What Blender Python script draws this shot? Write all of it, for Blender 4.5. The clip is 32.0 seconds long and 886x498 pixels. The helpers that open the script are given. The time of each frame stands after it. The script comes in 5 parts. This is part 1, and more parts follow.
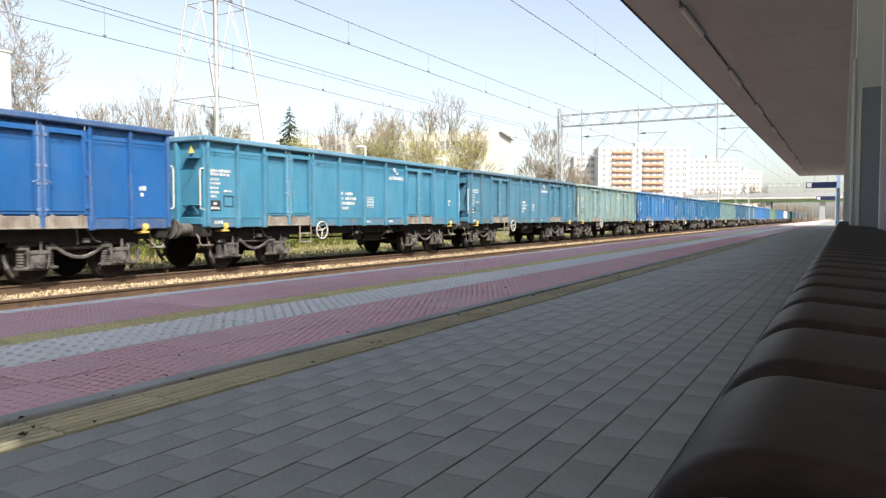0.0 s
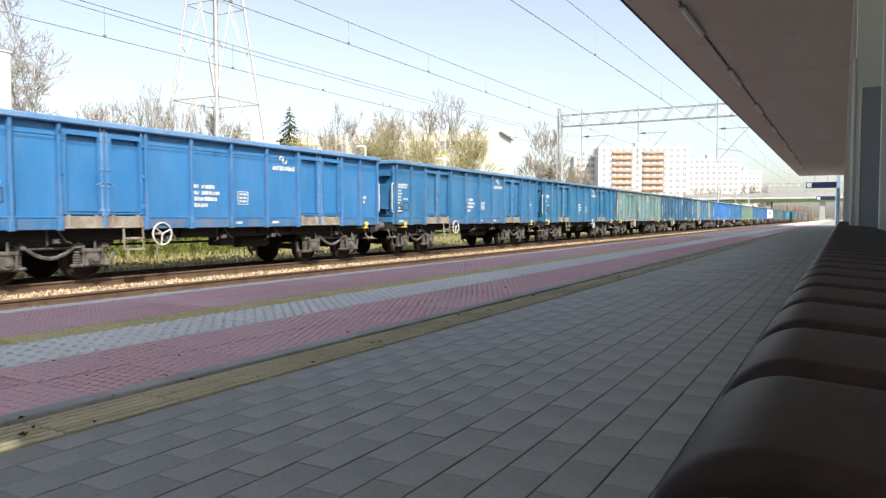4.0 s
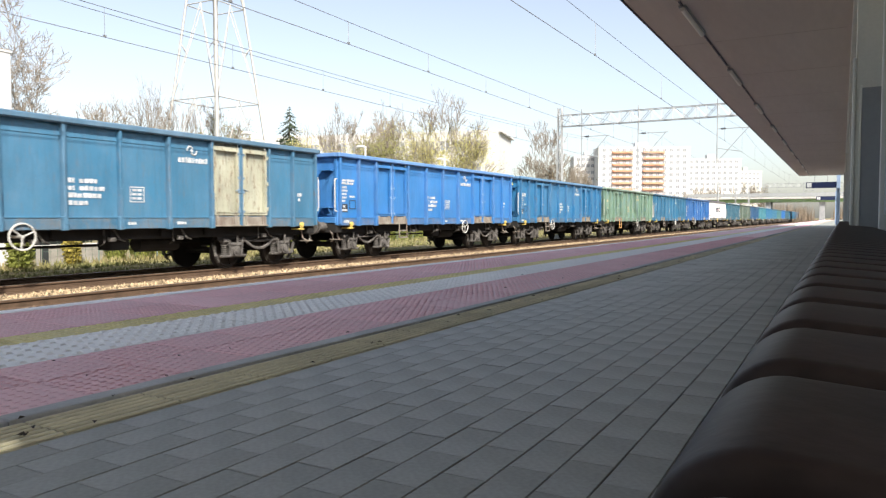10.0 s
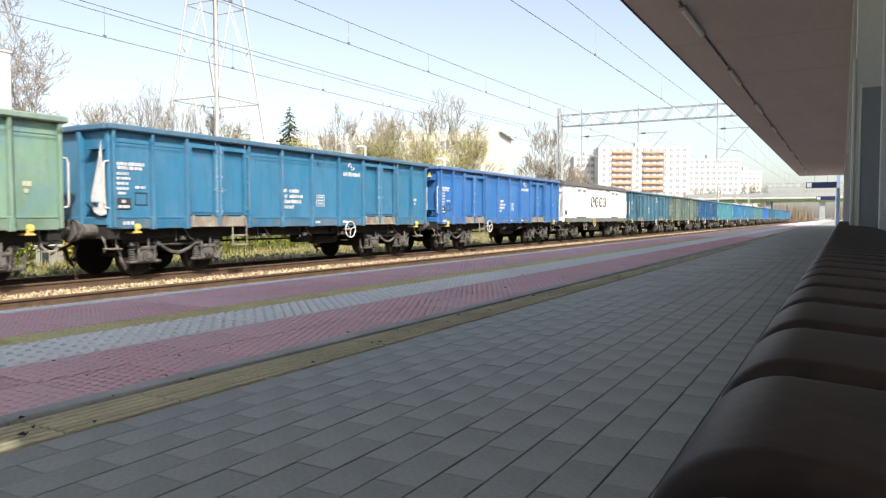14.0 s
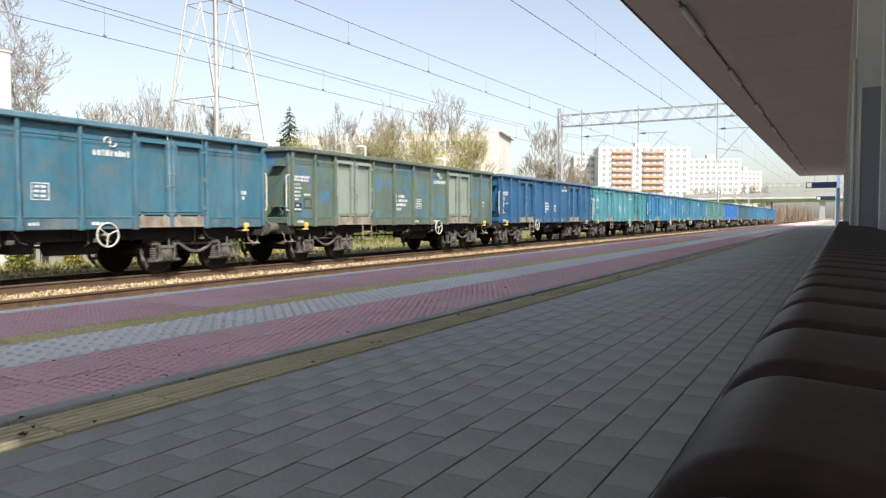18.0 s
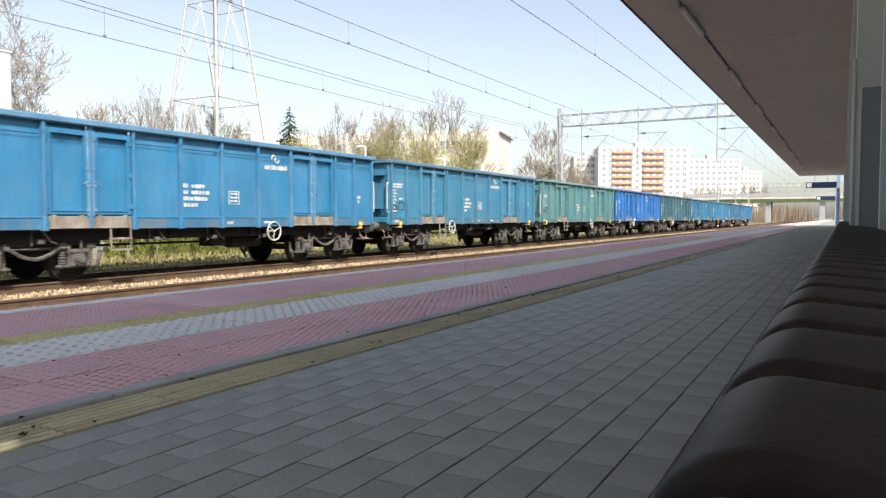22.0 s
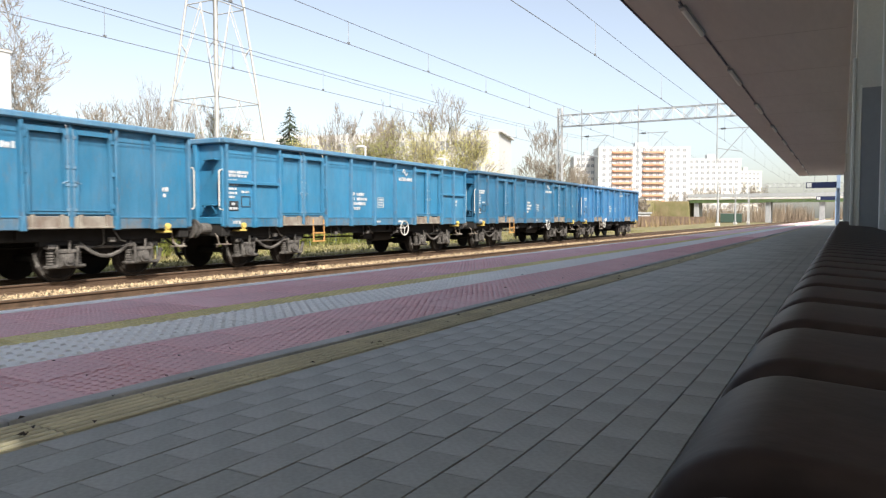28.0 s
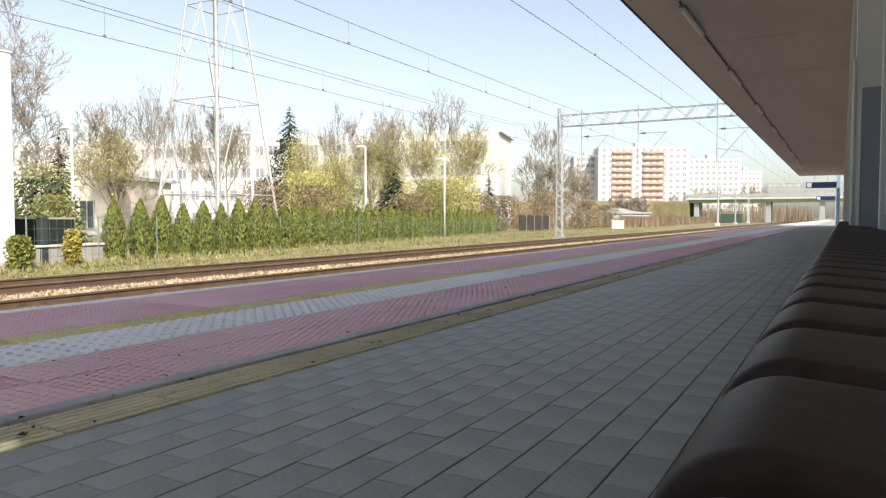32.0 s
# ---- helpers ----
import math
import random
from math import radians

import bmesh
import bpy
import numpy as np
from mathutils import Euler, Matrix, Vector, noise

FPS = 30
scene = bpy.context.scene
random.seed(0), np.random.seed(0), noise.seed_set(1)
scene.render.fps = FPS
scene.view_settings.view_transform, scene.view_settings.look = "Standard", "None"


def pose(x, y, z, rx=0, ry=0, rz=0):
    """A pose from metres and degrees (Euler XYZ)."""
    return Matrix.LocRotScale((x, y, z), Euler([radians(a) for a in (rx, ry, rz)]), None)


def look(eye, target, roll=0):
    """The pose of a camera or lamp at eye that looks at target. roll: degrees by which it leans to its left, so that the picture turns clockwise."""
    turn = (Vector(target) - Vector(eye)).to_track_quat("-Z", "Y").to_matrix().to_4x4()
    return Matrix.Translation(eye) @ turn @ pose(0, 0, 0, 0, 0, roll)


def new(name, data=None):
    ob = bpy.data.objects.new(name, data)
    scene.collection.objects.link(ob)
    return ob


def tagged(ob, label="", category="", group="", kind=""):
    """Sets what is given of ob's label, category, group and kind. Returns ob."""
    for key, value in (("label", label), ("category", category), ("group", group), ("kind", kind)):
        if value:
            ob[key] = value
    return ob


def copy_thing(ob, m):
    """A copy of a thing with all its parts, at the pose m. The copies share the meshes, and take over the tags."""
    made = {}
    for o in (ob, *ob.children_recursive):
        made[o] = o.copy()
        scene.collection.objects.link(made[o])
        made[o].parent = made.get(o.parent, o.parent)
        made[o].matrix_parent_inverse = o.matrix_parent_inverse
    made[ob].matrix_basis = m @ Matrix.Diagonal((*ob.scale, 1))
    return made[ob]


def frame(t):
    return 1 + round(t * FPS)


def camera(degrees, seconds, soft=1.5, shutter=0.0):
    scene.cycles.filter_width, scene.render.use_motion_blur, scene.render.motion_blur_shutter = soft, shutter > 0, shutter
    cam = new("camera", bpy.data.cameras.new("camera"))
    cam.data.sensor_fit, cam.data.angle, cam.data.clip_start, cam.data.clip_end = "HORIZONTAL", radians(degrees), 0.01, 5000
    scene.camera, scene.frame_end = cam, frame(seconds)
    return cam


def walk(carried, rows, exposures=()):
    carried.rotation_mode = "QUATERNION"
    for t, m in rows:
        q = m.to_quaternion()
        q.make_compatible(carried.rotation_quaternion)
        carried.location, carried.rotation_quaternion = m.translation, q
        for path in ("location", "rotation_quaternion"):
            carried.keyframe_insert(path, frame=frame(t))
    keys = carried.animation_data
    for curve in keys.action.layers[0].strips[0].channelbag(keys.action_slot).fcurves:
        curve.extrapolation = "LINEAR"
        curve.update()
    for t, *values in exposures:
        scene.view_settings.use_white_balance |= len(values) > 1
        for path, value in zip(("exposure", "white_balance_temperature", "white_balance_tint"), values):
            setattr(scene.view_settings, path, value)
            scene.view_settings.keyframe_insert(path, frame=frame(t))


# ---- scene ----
cam = camera(64.0, 32.0, soft=1.3, shutter=0.12)
EYE = Vector((0.0, 0.0, 0.5175))
AHEAD = Vector((-0.48947, 0.87092, -0.04378))
walk(cam, [(0.0, look(EYE, EYE + AHEAD)), (32.0, look(EYE, EYE + AHEAD))], [(t, e, k + 150, 11.0) for t, e, k in ((0.0, 1.04, 6550), (14.8, 1.04, 6550), (16.4, 0.70, 6750), (17.1, 0.70, 6750), (18.0, 0.88, 6600), (20.0, 0.95, 6550), (32.0, 0.97, 6550))])

# ---- light: clear spring sky, sun high behind the camera's right shoulder ----
SUN_EL, SUN_AZ = radians(41), Vector((0.80, -0.60))
world = bpy.data.worlds.new("sky")
scene.world = world
world.use_nodes = True
wn = world.node_tree
sky = wn.nodes.new("ShaderNodeTexSky")
sky.sky_type, sky.sun_disc = "NISHITA", False
sky.sun_elevation = SUN_EL
sky.sun_rotation = math.atan2(SUN_AZ.x, SUN_AZ.y)
sky.air_density, sky.dust_density, sky.ozone_density = 1.0, 2.0, 1.2
wn.nodes["Background"].inputs["Strength"].default_value = 0.15
haze = wn.nodes.new("ShaderNodeHueSaturation")  # thin high cloud pales the sky
haze.inputs["Saturation"].default_value, haze.inputs["Value"].default_value = 0.68, 0.75
wn.links.new(sky.outputs[0], haze.inputs["Color"])
wn.links.new(haze.outputs[0], wn.nodes["Background"].inputs["Color"])
sun = new("sun", bpy.data.lights.new("sun", "SUN"))
sun.data.energy, sun.data.angle, sun.data.color = 3.85, radians(0.6), (1.0, 0.95, 0.86)
sun.matrix_world = look((SUN_AZ.x * 50, SUN_AZ.y * 50, 50 * math.tan(SUN_EL)), (0, 0, 0))

# ---- materials ----
MATS = {}


def mat(name, col, rough=0.7, metal=0.0, var=0.25, scale=3.0, fine=40.0, bump=0.3, depth=0.004,
        stretch=(1, 1, 1), tint=None, per_piece=0.0, spec=0.4, coords="Object"):
    """A surface with stains at one scale, grain at a finer one, and relief."""
    if name in MATS:
        return MATS[name]
    m = bpy.data.materials.new(name)
    m.use_nodes = True
    nt = m.node_tree
    L, N = nt.links.new, nt.nodes.new
    bs = nt.nodes["Principled BSDF"]
    bs.inputs["Roughness"].default_value = rough
    bs.inputs["Metallic"].default_value = metal
    bs.inputs["Specular IOR Level"].default_value = spec
    tc, mp = N("ShaderNodeTexCoord"), N("ShaderNodeMapping")
    mp.inputs["Scale"].default_value = stretch
    L(tc.outputs[coords], mp.inputs["Vector"])
    a, b = N("ShaderNodeTexNoise"), N("ShaderNodeTexNoise")
    a.inputs["Scale"].default_value, a.inputs["Detail"].default_value = scale, 5
    b.inputs["Scale"].default_value, b.inputs["Detail"].default_value = fine, 4
    L(mp.outputs[0], a.inputs["Vector"])
    L(mp.outputs[0], b.inputs["Vector"])
    r = N("ShaderNodeValToRGB")
    r.color_ramp.elements[0].position, r.color_ramp.elements[1].position = 0.3, 0.7
    t = tint or tuple(c * (1 - var) for c in col)
    r.color_ramp.elements[0].color = (*t, 1)
    r.color_ramp.elements[1].color = (*col, 1)
    L(a.outputs["Fac"], r.inputs[0])
    g = N("ShaderNodeMapRange")
    g.inputs["To Min"].default_value, g.inputs["To Max"].default_value = 1 - var * 0.7, 1 + var * 0.5
    L(b.outputs["Fac"], g.inputs["Value"])
    mx = N("ShaderNodeVectorMath")
    mx.operation = "SCALE"
    L(r.outputs[0], mx.inputs[0])
    L(g.outputs[0], mx.inputs["Scale"])
    out = mx.outputs[0]
    if per_piece:
        info, q, m2 = N("ShaderNodeObjectInfo"), N("ShaderNodeMapRange"), N("ShaderNodeVectorMath")
        geo, ad = N("ShaderNodeNewGeometry"), N("ShaderNodeMath")
        ad.operation = "ADD"
        L(info.outputs["Random"], ad.inputs[0])
        L(geo.outputs["Random Per Island"], ad.inputs[1])
        fr = N("ShaderNodeMath")
        fr.operation = "FRACT"
        L(ad.outputs[0], fr.inputs[0])
        q.inputs["To Min"].default_value, q.inputs["To Max"].default_value = 1 - per_piece, 1 + per_piece
        m2.operation = "SCALE"
        L(fr.outputs[0], q.inputs["Value"])
        L(out, m2.inputs[0])
        L(q.outputs[0], m2.inputs["Scale"])
        out = m2.outputs[0]
    L(out, bs.inputs["Base Color"])
    if bump:
        bp = N("ShaderNodeBump")
        bp.inputs["Strength"].default_value, bp.inputs["Distance"].default_value = bump, depth
        L(b.outputs["Fac"], bp.inputs["Height"])
        L(bp.outputs[0], bs.inputs["Normal"])
    MATS[name] = m
    return m


def paint(name, col, fade, fading=0.4, rust=0.25, seed=0.0, patch=None, patching=0.0):
    """Old wagon paint: chalky fading, vertical streaks, rust low down on the sill and at spots, repainted patches."""
    m = bpy.data.materials.new(name)
    m.use_nodes = True
    nt = m.node_tree
    L, N = nt.links.new, nt.nodes.new
    bs = nt.nodes["Principled BSDF"]
    bs.inputs["Roughness"].default_value = 0.42
    bs.inputs["Specular IOR Level"].default_value = 0.45
    tc = N("ShaderNodeTexCoord")

    def tex(scale, stretch, off, detail=5, rough=0.6):
        mp, n = N("ShaderNodeMapping"), N("ShaderNodeTexNoise")
        mp.inputs["Scale"].default_value = stretch
        mp.inputs["Location"].default_value = (off, off * 1.7, off * 0.6)
        n.inputs["Scale"].default_value, n.inputs["Detail"].default_value = scale, detail
        n.inputs["Roughness"].default_value = rough
        L(tc.outputs["Object"], mp.inputs[0])
        L(mp.outputs[0], n.inputs["Vector"])
        return n.outputs["Fac"]

    def step(f, lo, hi, top=1.0):
        r = N("ShaderNodeMapRange")
        r.inputs["From Min"].default_value, r.inputs["From Max"].default_value = lo, hi
        r.inputs["To Max"].default_value = top
        L(f, r.inputs["Value"])
        return r.outputs[0]

    def mix(f, a, b):
        x = N("ShaderNodeMix")
        x.data_type = "RGBA"
        L(f, x.inputs["Factor"])
        for sock, v in ((x.inputs["A"], a), (x.inputs["B"], b)):
            if isinstance(v, tuple):
                sock.default_value = (*v, 1)
            else:
                L(v, sock)
        return x.outputs["Result"]

    c = mix(step(tex(0.9, (1, 1, 0.7), seed), 0.35, 0.65, fading), col, fade)
    c = mix(step(tex(2.0, (1, 1.5, 0.6), seed + 3, 7, 0.65), 0.48, 0.78, fading * 0.7), c, tuple(v * 0.85 + 0.07 for v in fade))
    c = mix(step(tex(1.1, (1, 1.3, 0.55), seed + 13, 6, 0.65), 0.42, 0.72, 0.35 + 0.5 * rust), c, tuple(v * 0.5 for v in col))
    c = mix(step(tex(4.5, (1, 2.4, 0.22), seed + 17, 5, 0.6), 0.52, 0.70, 0.25 + 0.6 * rust), c, tuple(v * 0.5 + 0.015 for v in col))
    if patch:
        c = mix(step(tex(1.6, (1, 1, 1.2), seed + 9, 7, 0.7), 0.47, 0.66, min(0.85, patching * 1.6)), c, patch)
    c = mix(step(tex(7.0, (1, 2.5, 0.5), seed + 5, 6), 0.56, 0.68, min(1.0, rust * 1.5)), c, (0.17, 0.11, 0.075))
    c = mix(step(tex(28.0, (1, 1, 1), seed + 6, 3), 0.58, 0.70, 0.12 + 0.6 * rust), c, tuple(v * 0.45 for v in col))
    c = mix(step(tex(9.0, (1, 1, 0.7), seed + 21, 7, 0.75), 0.66, 0.70, 0.25 + rust), c, tuple(min(0.8, v * 0.8 + 0.16) for v in fade))
    L(c, bs.inputs["Base Color"])
    bp = N("ShaderNodeBump")
    bp.inputs["Strength"].default_value, bp.inputs["Distance"].default_value = 0.85, 0.03
    L(tex(1.5, (1, 1, 0.6), seed + 1, 4), bp.inputs["Height"])
    L(bp.outputs[0], bs.inputs["Normal"])
    return m


def leafy(m, share=0.4):
    """Lets light through thin leaves."""
    nt = m.node_tree
    bs, out = nt.nodes["Principled BSDF"], nt.nodes["Material Output"]
    tr, mx = nt.nodes.new("ShaderNodeBsdfTranslucent"), nt.nodes.new("ShaderNodeMixShader")
    mx.inputs[0].default_value = share
    nt.links.new(bs.inputs["Base Color"].links[0].from_socket, tr.inputs["Color"])
    nt.links.new(bs.outputs[0], mx.inputs[1])
    nt.links.new(tr.outputs[0], mx.inputs[2])
    nt.links.new(mx.outputs[0], out.inputs["Surface"])


M_GRASS = mat("dry_grass", (0.27, 0.22, 0.125), 0.95, var=0.35, scale=0.35, fine=6, bump=0.8, depth=0.05, tint=(0.15, 0.15, 0.06))
M_BALLAST = mat("ballast_stone", (0.26, 0.195, 0.135), 0.95, var=0.4, scale=2.0, fine=22, bump=1.0, depth=0.04, tint=(0.16, 0.105, 0.07))
M_STONE = mat("pale_ballast", (0.38, 0.29, 0.18), 0.9, var=0.4, scale=3, fine=30, per_piece=0.7)
M_RAIL = mat("rusty_rail", (0.13, 0.085, 0.055), 0.75, metal=0.2, var=0.4, scale=4, fine=30)
M_RAILTOP = mat("rail_head_steel", (0.32, 0.29, 0.27), 0.4, metal=0.8, var=0.2, scale=2, fine=30)
M_SLEEPER = mat("sleeper_concrete", (0.26, 0.21, 0.16), 0.9, var=0.35, scale=2, fine=25, per_piece=0.15)
M_EDGE = mat("white_edge_paint", (0.88, 0.87, 0.85), 0.7, var=0.08, scale=3, fine=40)
M_CONC = mat("edge_concrete", (0.62, 0.60, 0.57), 0.85, var=0.2, scale=2, fine=40)
M_CONCD = mat("grey_concrete", (0.30, 0.30, 0.29), 0.9, var=0.25, scale=1.5, fine=30)
M_RED = mat("red_tile", (0.76, 0.42, 0.435), 0.52, var=0.16, scale=1.3, fine=60, per_piece=0.08, spec=0.8)
M_YEL = mat("yellow_tile", (0.74, 0.63, 0.24), 0.62, spec=0.8, var=0.25, scale=1.5, fine=50, per_piece=0.1)
M_WHT = mat("pale_tactile_tile", (0.88, 0.875, 0.84), 0.6, spec=0.8, var=0.08, scale=1.5, fine=50, per_piece=0.04)
M_RIB = mat("ribbed_yellow_tile", (0.78, 0.73, 0.51), 0.85, var=0.3, scale=2, fine=50, per_piece=0.1)
M_PAVE = mat("grey_paver", (0.37, 0.375, 0.345), 0.55, var=0.36, spec=0.45, scale=2.6, fine=80, bump=0.3, per_piece=0.03, tint=(0.24, 0.25, 0.212))
M_RIBBASE = mat("ribbed_tile_base", (0.52, 0.495, 0.355), 0.9, var=0.3, scale=2, fine=50, per_piece=0.08)
M_JOINT = mat("joint_sand", (0.17, 0.17, 0.155), 0.95, var=0.3, scale=3, fine=50)
M_DRAIN = mat("drain_channel", (0.50, 0.51, 0.50), 0.8, var=0.3, scale=3, fine=50)
M_SOFFIT = mat("soffit_panel", (0.70, 0.625, 0.55), 0.75, var=0.12, scale=0.8, fine=12, stretch=(1, 0.15, 1))
M_SEAM = mat("soffit_seam", (0.60, 0.51, 0.44), 0.8, var=0.15)
M_FASCIA = mat("dark_fascia", (0.055, 0.045, 0.07), 0.5, var=0.2)
M_ROOF = mat("roof_felt", (0.14, 0.14, 0.14), 0.9)
M_BENCH = mat("brown_bench_slat", (0.046, 0.035, 0.032), 0.5, var=0.5, scale=14, fine=90, bump=0.25, depth=0.0012, spec=0.1)
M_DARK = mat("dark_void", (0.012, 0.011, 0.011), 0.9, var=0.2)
M_STEEL = mat("galvanised_steel", (0.40, 0.42, 0.43), 0.6, metal=0.2, var=0.2, scale=2, fine=20)
M_WIRE = mat("weathered_wire", (0.25, 0.26, 0.27), 0.6, metal=0.4)
M_WHITE = mat("white_render", (0.58, 0.585, 0.585), 0.85, var=0.08, scale=0.5, fine=10)
M_WALLP = mat("pale_wall", (0.68, 0.68, 0.62), 0.8, var=0.12, scale=0.7, fine=12)
M_PANEL = mat("grey_blue_panel", (0.33, 0.35, 0.36), 0.5, var=0.15, scale=0.8, fine=15)
M_BLUE = mat("blue_sign_paint", (0.010, 0.018, 0.06), 0.4, var=0.1)
# glass of distant windows, paled: the haze is put into its colour
M_HAZEGLASS = mat("hazed_window_glass", (0.32, 0.34, 0.37), 0.15, var=0.3, scale=0.3, fine=3, bump=0)
M_GLASS = mat("dark_window_glass", (0.10, 0.12, 0.14), 0.1, var=0.15, scale=0.3, fine=3, bump=0)
M_ORANGE = mat("orange_balcony", (0.62, 0.31, 0.20), 0.8, var=0.12, scale=0.5, fine=6)
M_GREEN = mat("green_girder", (0.30, 0.45, 0.22), 0.6, var=0.15, scale=0.4, fine=6)
M_BEAM = mat("pale_beam_paint", (0.78, 0.78, 0.70), 0.7, var=0.1)
M_BARK = mat("grey_bark", (0.23, 0.19, 0.15), 0.95, var=0.3, scale=6, fine=40)
M_TWIG = mat("pale_twigs", (0.29, 0.255, 0.21), 0.95, var=0.25, scale=2, fine=10)
M_SPRING = mat("spring_leaves", (0.66, 0.62, 0.25), 0.8, var=0.3, scale=0.7, fine=8, per_piece=0.35)
M_OLIVE = mat("olive_leaves", (0.36, 0.36, 0.13), 0.8, var=0.3, scale=0.7, fine=8, per_piece=0.35)
M_THUJA = mat("thuja_green", (0.31, 0.34, 0.085), 0.8, var=0.35, scale=3, fine=20, per_piece=0.45)
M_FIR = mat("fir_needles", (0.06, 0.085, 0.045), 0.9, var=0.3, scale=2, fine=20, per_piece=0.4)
for leaf_m in (M_SPRING, M_OLIVE, M_THUJA):
    leafy(leaf_m)
M_BRUSH = mat("brown_brush", (0.27, 0.205, 0.115), 0.95, var=0.35, scale=0.5, fine=8, per_piece=0.35)
M_BOARD = mat("brown_fence_board", (0.17, 0.115, 0.08), 0.9, var=0.3, scale=2, fine=20, per_piece=0.2)
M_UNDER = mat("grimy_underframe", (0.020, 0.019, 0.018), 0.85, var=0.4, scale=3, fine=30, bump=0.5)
M_BOGIE = mat("dusty_bogie_steel", (0.16, 0.15, 0.14), 0.85, var=0.75, scale=6, fine=40, bump=0.6, depth=0.008)
M_WHEEL = mat("wheel_steel", (0.035, 0.030, 0.027), 0.7, metal=0.3, var=0.4, scale=4, fine=30)
M_SILL = mat("bare_scuffed_steel", (0.30, 0.285, 0.245), 0.7, var=0.45, scale=4, fine=30, tint=(0.15, 0.11, 0.09), stretch=(1, 1, 0.6))
M_MARK = mat("white_stencil", (0.62, 0.66, 0.69), 0.7, var=0.45, scale=8, fine=60, bump=0)
M_PLATE = mat("dark_plate", (0.04, 0.045, 0.05), 0.6, var=0.2)
M_VALVE = mat("yellow_valve_paint", (0.66, 0.50, 0.14), 0.6, var=0.2, scale=8)
M_GRIP = mat("pale_handrail", (0.56, 0.56, 0.53), 0.6, var=0.2, scale=8)
M_TARP = mat("torn_white_sheet", (0.72, 0.74, 0.75), 0.8, var=0.45, scale=4)


# ---- mesh helpers ----
def obj(name, bm, material, parent=None, label="", smooth=False):
    me = bpy.data.meshes.new(name)
    bm.to_mesh(me)
    bm.free()
    for m in (material if isinstance(material, (list, tuple)) else [material]):
        me.materials.append(m)
    if smooth:
        for p in me.polygons:
            p.use_smooth = True
    ob = new(name, me)
    ob.parent = parent
    if label:
        ob["label"] = label
    return ob


def part(name, bm, material, parent, label="", smooth=False):
    return obj(name, bm, material, parent, label, smooth)


def empty(name, m=None):
    ob = new(name)
    ob.empty_display_size = 0.2
    if m is not None:
        ob.matrix_basis = m
    return ob


def mesh(verts, faces):
    bm = bmesh.new()
    vs = [bm.verts.new(v) for v in verts]
    for f in faces:
        try:
            bm.faces.new([vs[i] for i in f])
        except ValueError:
            pass
    bmesh.ops.recalc_face_normals(bm, faces=bm.faces)
    return bm


BOXF = ((0, 3, 2, 1), (4, 5, 6, 7), (0, 1, 5, 4), (1, 2, 6, 5), (2, 3, 7, 6), (3, 0, 4, 7))


def add_box(bm, x0, x1, y0, y1, z0, z1, bevel=0.0, turn=None):
    vs = [bm.verts.new(v) for v in ((x0, y0, z0), (x1, y0, z0), (x1, y1, z0), (x0, y1, z0),
                                    (x0, y0, z1), (x1, y0, z1), (x1, y1, z1), (x0, y1, z1))]
    fs = [bm.faces.new([vs[i] for i in f]) for f in BOXF]
    if turn is not None:
        for v in vs:
            v.co = turn @ v.co
    if bevel:
        es = list({e for f in fs for e in f.edges})
        bmesh.ops.bevel(bm, geom=es, offset=bevel, segments=1, affect="EDGES")
    return bm


def box(x0, x1, y0, y1, z0, z1, bevel=0.0):
    return add_box(bmesh.new(), x0, x1, y0, y1, z0, z1, bevel)


def add_tube(bm, pts, radii, sides=6, cap=True):
    rings = []
    pts = [Vector(p) for p in pts]
    if not isinstance(radii, (list, tuple)):
        radii = [radii] * len(pts)
    for i, p in enumerate(pts):
        d = (pts[min(i + 1, len(pts) - 1)] - pts[max(i - 1, 0)]).normalized()
        a = d.orthogonal().normalized() if abs(d.z) < 0.95 else Vector((1, 0, 0))
        a = (a - d * a.dot(d)).normalized()
        if abs(d.z) < 0.95:
            a = Vector((0, 0, 1)) - d * d.z
            a.normalize()
        b = d.cross(a)
        rings.append([bm.verts.new(p + (a * math.cos(k * math.tau / sides) + b * math.sin(k * math.tau / sides)) * radii[i])
                      for k in range(sides)])
    for r, s in zip(rings, rings[1:]):
        for k in range(sides):
            bm.faces.new((r[k], r[(k + 1) % sides], s[(k + 1) % sides], s[k]))
    if cap and sides > 2:
        bm.faces.new(rings[0][::-1])
        bm.faces.new(rings[-1])
    return bm


def tube(pts, radii, sides=6):
    return add_tube(bmesh.new(), pts, radii, sides)


def add_disc(bm, c, axis, r, h, sides=20, r2=None):
    c, axis = Vector(c), Vector(axis).normalized()
    return add_tube(bm, [c - axis * h / 2, c + axis * h / 2], [r, r if r2 is None else r2], sides)


def add_ring(bm, c, axis, r, thick, seg=24, sides=6, a0=0.0, a1=math.tau):
    c, axis = Vector(c), Vector(axis).normalized()
    u = axis.orthogonal().normalized() if abs(axis.x) < 0.9 else Vector((0, 1, 0))
    w = axis.cross(u)
    n = seg if a1 - a0 > 6.2 else seg + 1
    rings = []
    for i in range(n):
        t = a0 + (a1 - a0) * i / seg
        out = u * math.cos(t) + w * math.sin(t)
        rings.append([bm.verts.new(c + out * (r + thick * math.cos(k * math.tau / sides)) + axis * thick * math.sin(k * math.tau / sides))
                      for k in range(sides)])
    pairs = list(zip(rings, rings[1:])) + ([(rings[-1], rings[0])] if n == seg else [])
    for p, q in pairs:
        for k in range(sides):
            bm.faces.new((p[k], p[(k + 1) % sides], q[(k + 1) % sides], q[k]))
    return bm


